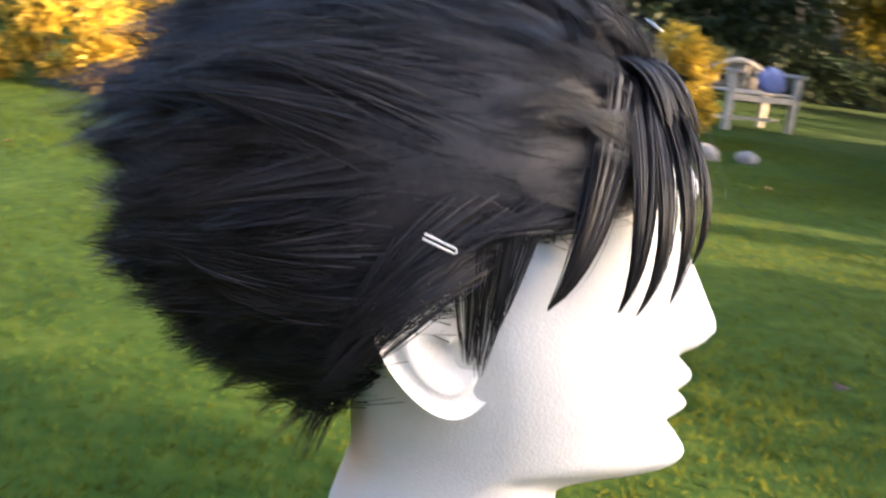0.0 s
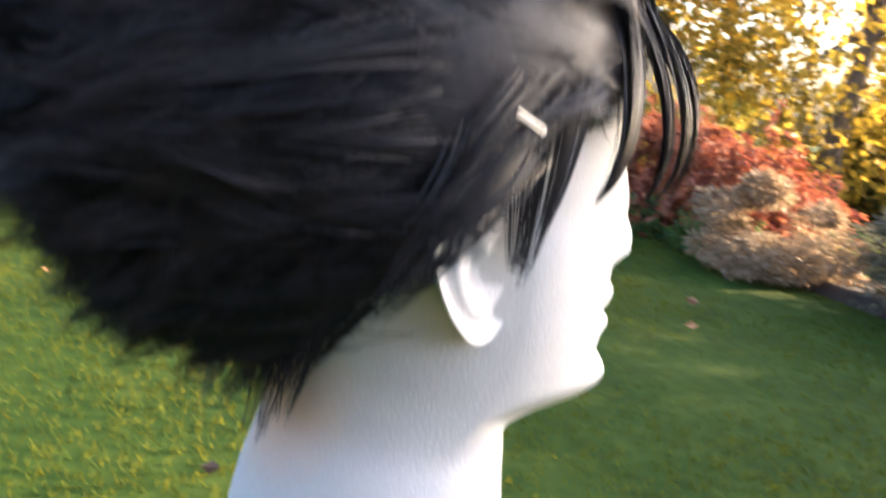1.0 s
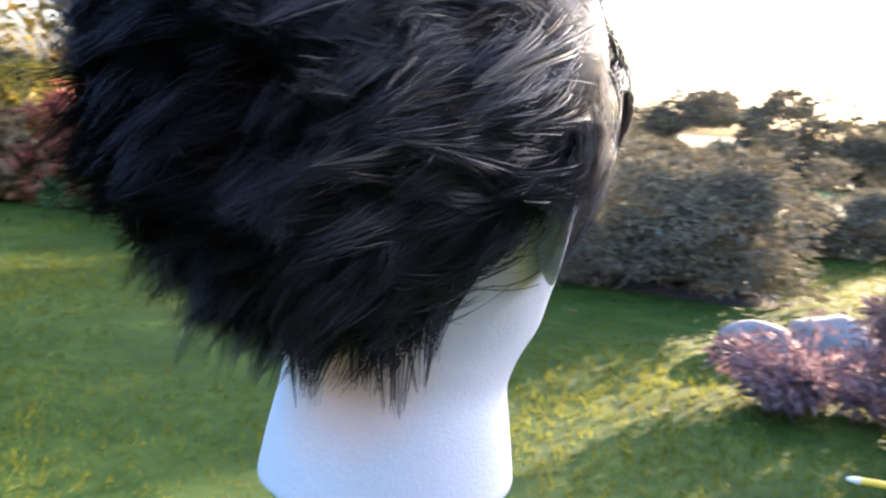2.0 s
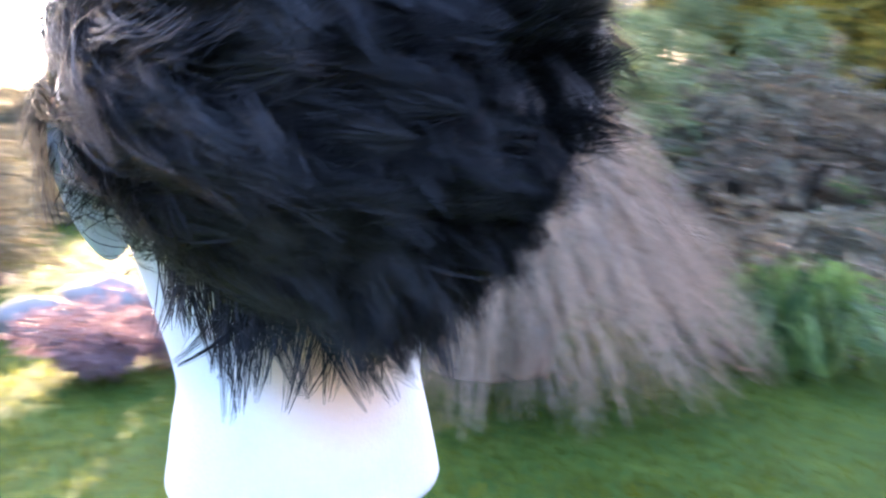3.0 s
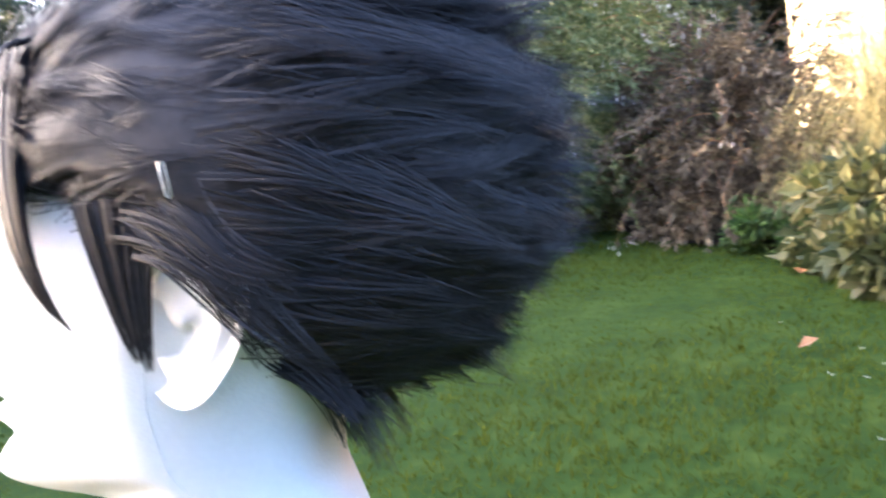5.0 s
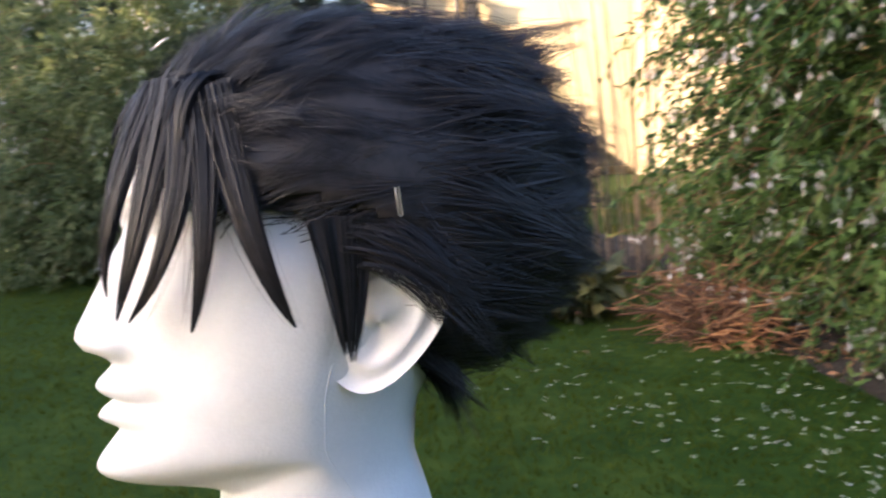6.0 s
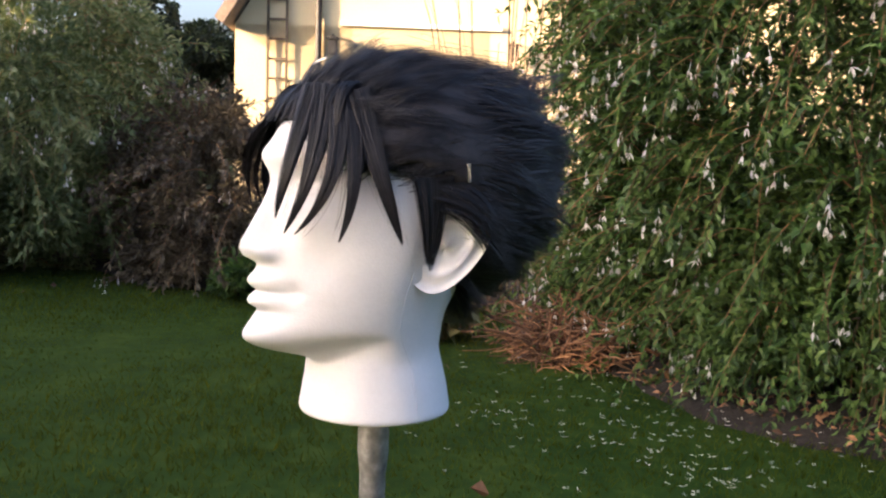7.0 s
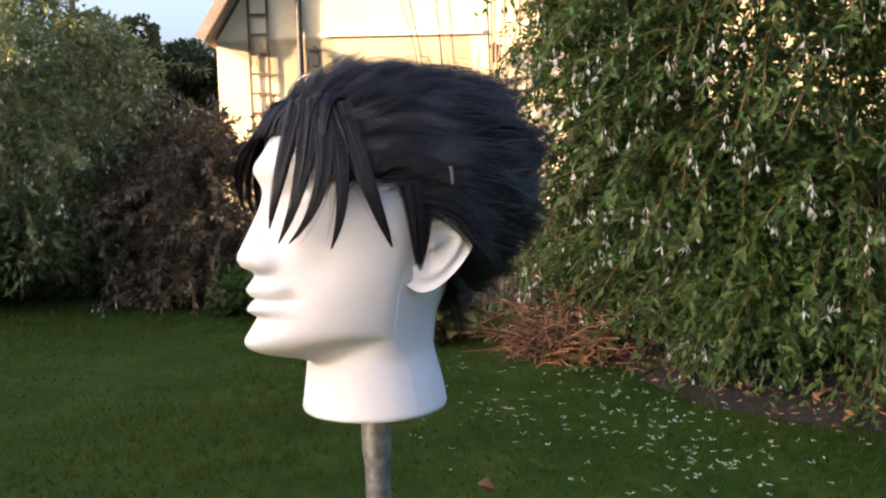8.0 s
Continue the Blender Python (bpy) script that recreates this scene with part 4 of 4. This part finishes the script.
for x in (-0.80, 1.15):
    lamp = part("wall_lantern", box("wall_lantern", (0.10, 0.10, 0.16), (x, -0.14, 1.80), M["iron"], 0.012), house, "black iron wall lantern")
    part("cap", box("cap", (0.14, 0.14, 0.03), (x, -0.14, 1.895), M["iron"], 0.01), lamp)
    part("bracket", box("bracket", (0.03, 0.14, 0.03), (x, -0.07, 1.93), M["iron"], 0.005), lamp)


# ---- bench, stones, cut stems, fallen flowers ----
def bench():
    ob = thing("garden_bench", "weathered pale wooden garden bench with arched back", "bench", (-8.55, 2.42, 0), 118)
    ob.scale = (0.92, 0.92, 0.80)
    w = 0.84
    for i in range(4):
        part("seat_slat", box("seat_slat", (w, 0.095, 0.025), (0, -0.16 + i * 0.11, 0.43), M["teak"]), ob)
    for x in (-w / 2, w / 2):
        part("leg", box("leg", (0.06, 0.06, 0.64), (x, -0.20, 0.32), M["teak"]), ob)
        part("leg", box("leg", (0.06, 0.06, 0.70), (x, 0.22, 0.35), M["teak"]), ob)
        part("armrest", box("armrest", (0.075, 0.52, 0.04), (x, -0.02, 0.66), M["teak"], 0.012), ob)
    part("front_rail", box("front_rail", (w, 0.03, 0.07), (0, -0.20, 0.37), M["teak"]), ob)
    part("stretcher", box("stretcher", (w, 0.04, 0.04), (0, 0.0, 0.12), M["teak"]), ob)
    s = np.linspace(-1, 1, 15)
    v, f = tubes(np.stack([s * w / 2, 0 * s + 0.23, 0.60 + 0.17 * np.cos(s * 1.57)], 1)[None], np.full((1, 15), 0.032), 8)
    part("top_rail", arrays("top_rail", v, f, M["teak"], True), ob)
    for i in range(7):
        x = (i - 3) / 3.6 * w / 2
        hgt = 0.14 + 0.17 * math.cos(x / (w / 2) * 1.57)
        part("back_slat", box("back_slat", (0.034, 0.02, hgt), (x, 0.23, 0.45 + hgt / 2), M["teak"]), ob)


bench()
bm = bmesh.new()
bmesh.ops.create_uvsphere(bm, u_segments=20, v_segments=12, radius=0.5)
bmesh.ops.scale(bm, vec=(0.34, 0.14, 0.26), verts=bm.verts)
for q in bm.verts:
    q.co += q.normal * 0.02 * noise.noise(q.co * 9)
bmesh.ops.transform(bm, matrix=pose(-8.63, 2.63, 0.46, -14, 0, 118), verts=bm.verts)
tagged(new("cushion", solid("cushion", bm, M["cloth"], True)), "blue cushion leaning on the garden bench", "cushion")


def stone(at, size, seed):
    bm = bmesh.new()
    bmesh.ops.create_icosphere(bm, subdivisions=3, radius=1)
    for q in bm.verts:
        q.co *= 1 + 0.22 * noise.noise(q.co * 1.4 + Vector((seed * 3.1, 0, 0))) + 0.06 * noise.noise(q.co * 5)
    bmesh.ops.scale(bm, vec=size, verts=bm.verts)
    me = solid("stone", bm, M["rock"], True)
    ob = new("stone", me)
    ob.location = at
    return tagged(ob, "rounded grey stone at the bed's edge", "stone", "stones in the bed")


for i, (x, y, r) in enumerate(((-0.24, 2.58, 0.12), (-0.05, 2.75, 0.14), (0.16, 2.7, 0.10), (-5.75, 1.45, 0.12), (-5.9, 1.15, 0.10), (-5.85, 1.75, 0.09), (2.3, 1.85, 0.07), (3.7, 2.25, 0.06))):
    stone((x, y, r * 0.3), (r, r * 0.8, r * 0.6), i)

rng = np.random.default_rng(70)
n = 300
c = np.stack([rng.normal(1.70, 0.14, n), rng.normal(-1.80, 0.08, n), np.abs(rng.normal(0.05, 0.06, n))], 1)
w = unit(np.c_[rng.normal(size=(n, 2)) * [1, 0.6], rng.normal(size=n) * 0.35])
s = np.linspace(-1, 1, 5)[None, :, None]
path = c[:, None] + w[:, None] * s * rng.uniform(0.06, 0.2, (n, 1, 1)) + rng.normal(size=(n, 5, 3)) * 0.006
path[:, :, 2] = np.maximum(path[:, :, 2], 0.004)
v, f = tubes(path, np.repeat(rng.uniform(0.0015, 0.004, (n, 1)), 5, 1), 5)
heap = thing("stem_pile", "heap of rust-brown cut stems under the bush", "stem pile", (0, 0, 0))
part("stem_tangle", arrays("stem_tangle", v, f, M["rust"], True), heap, kind="stuff")

n = 270
c = np.stack([rng.normal(0.95, 0.44, n), rng.normal(-1.32, 0.24, n), rng.uniform(0.018, 0.032, n)], 1)
v, f = leaf_arrays(rng, np.repeat(c, 4, 0), np.c_[rng.normal(size=(4 * n, 2)), rng.uniform(0, 0.5, 4 * n)], rng.uniform(0.007, 0.014, 4 * n), rng.uniform(0.0010, 0.0019, 4 * n))
tagged(new("fallen_flowers", arrays("fallen_flowers", v, f, M["petal"])), "small white fallen flowers on the lawn", "fallen flowers", kind="stuff")

n = 420
c = np.stack([rng.normal(1.0, 0.5, n), rng.normal(-1.80, 0.10, n), rng.uniform(0.035, 0.055, n)], 1)
v, f = leaf_arrays(rng, c, np.c_[rng.normal(size=(n, 2)), rng.uniform(-0.1, 0.5, n)], rng.uniform(0.015, 0.035, n), rng.uniform(0.008, 0.018, n))
tagged(new("leaf_litter", arrays("leaf_litter", v, f, M["rust"])), "dead brown leaves on earth under the bush", "leaf litter", kind="stuff")

n = 60
c = np.stack([rng.uniform(-6, 4, n), rng.uniform(-2.5, 3, n), rng.uniform(0.035, 0.05, n)], 1)
v, f = leaf_arrays(rng, c, np.c_[rng.normal(size=(n, 2)), rng.uniform(-0.1, 0.3, n)], rng.uniform(0.03, 0.06, n), rng.uniform(0.02, 0.04, n))
tagged(new("fallen_leaves", arrays("fallen_leaves", v, f, M["rust"])), "scattered brown autumn leaves on the lawn", "fallen leaves", kind="stuff")


# ---- bare earth under the planting ----
def bed(name, at, size, turn, seed):
    rng = np.random.default_rng(seed)
    a = np.linspace(0, 2 * np.pi, 48, endpoint=False)
    wob = 1 + 0.08 * np.sin(a * 3 + seed) + 0.05 * np.sin(a * 7 + 2 * seed)
    rings = []
    for r, z in ((0.02, 0.05), (0.5, 0.045), (0.85, 0.035), (1.0, -0.02)):
        rings.append(np.stack([np.cos(a) * size[0] * r * wob, np.sin(a) * size[1] * r * wob, z + rng.normal(size=48) * 0.006], 1))
    ob = new(name, arrays(name, np.concatenate(rings), grid_faces(4, 48)[:, ::-1], M["soil"], True))
    ob.matrix_world = pose(*at, 0, 0, turn)
    return tagged(ob, "dark bare earth under the shrubs", "flower bed", kind="structure")


bed("bed", (1.15, -2.25, 0), (1.25, 0.60, 0), 0, 1)
bed("bed", (4.4, -1.85, 0), (2.1, 0.8, 0), 25, 2)
bed("bed", (-2.0, 3.8, 0), (1.8, 0.5, 0), -4, 3)
bed("bed", (3.0, 2.62, 0), (1.75, 0.48, 0), 27, 4)
bed("bed", (6.0, 3.6, 0), (2.6, 0.7, 0), 10, 5)

# yellow stick with a white end on the grass
stick = thing("stick", "short yellow stick with white end on grass", "stick", (0, 0, 0))
s = np.linspace(0, 1, 5)[:, None]
a, b = np.array([0.135, 1.512, 0.034]), np.array([0.265, 1.522, 0.038])
v, f = tubes((a * (1 - s) + b * s)[None], np.full((1, 5), 0.0075), 10)
part("shaft", arrays("shaft", v, f, M["gold"], True), stick)
v, f = tubes((a * (1 + 0.18 * s) - b * 0.18 * s)[None], np.array([[0.0075, 0.0075, 0.0065, 0.005, 0.002]]), 10)
part("tip", arrays("tip", v, f, M["white"], True), stick, "white tip")
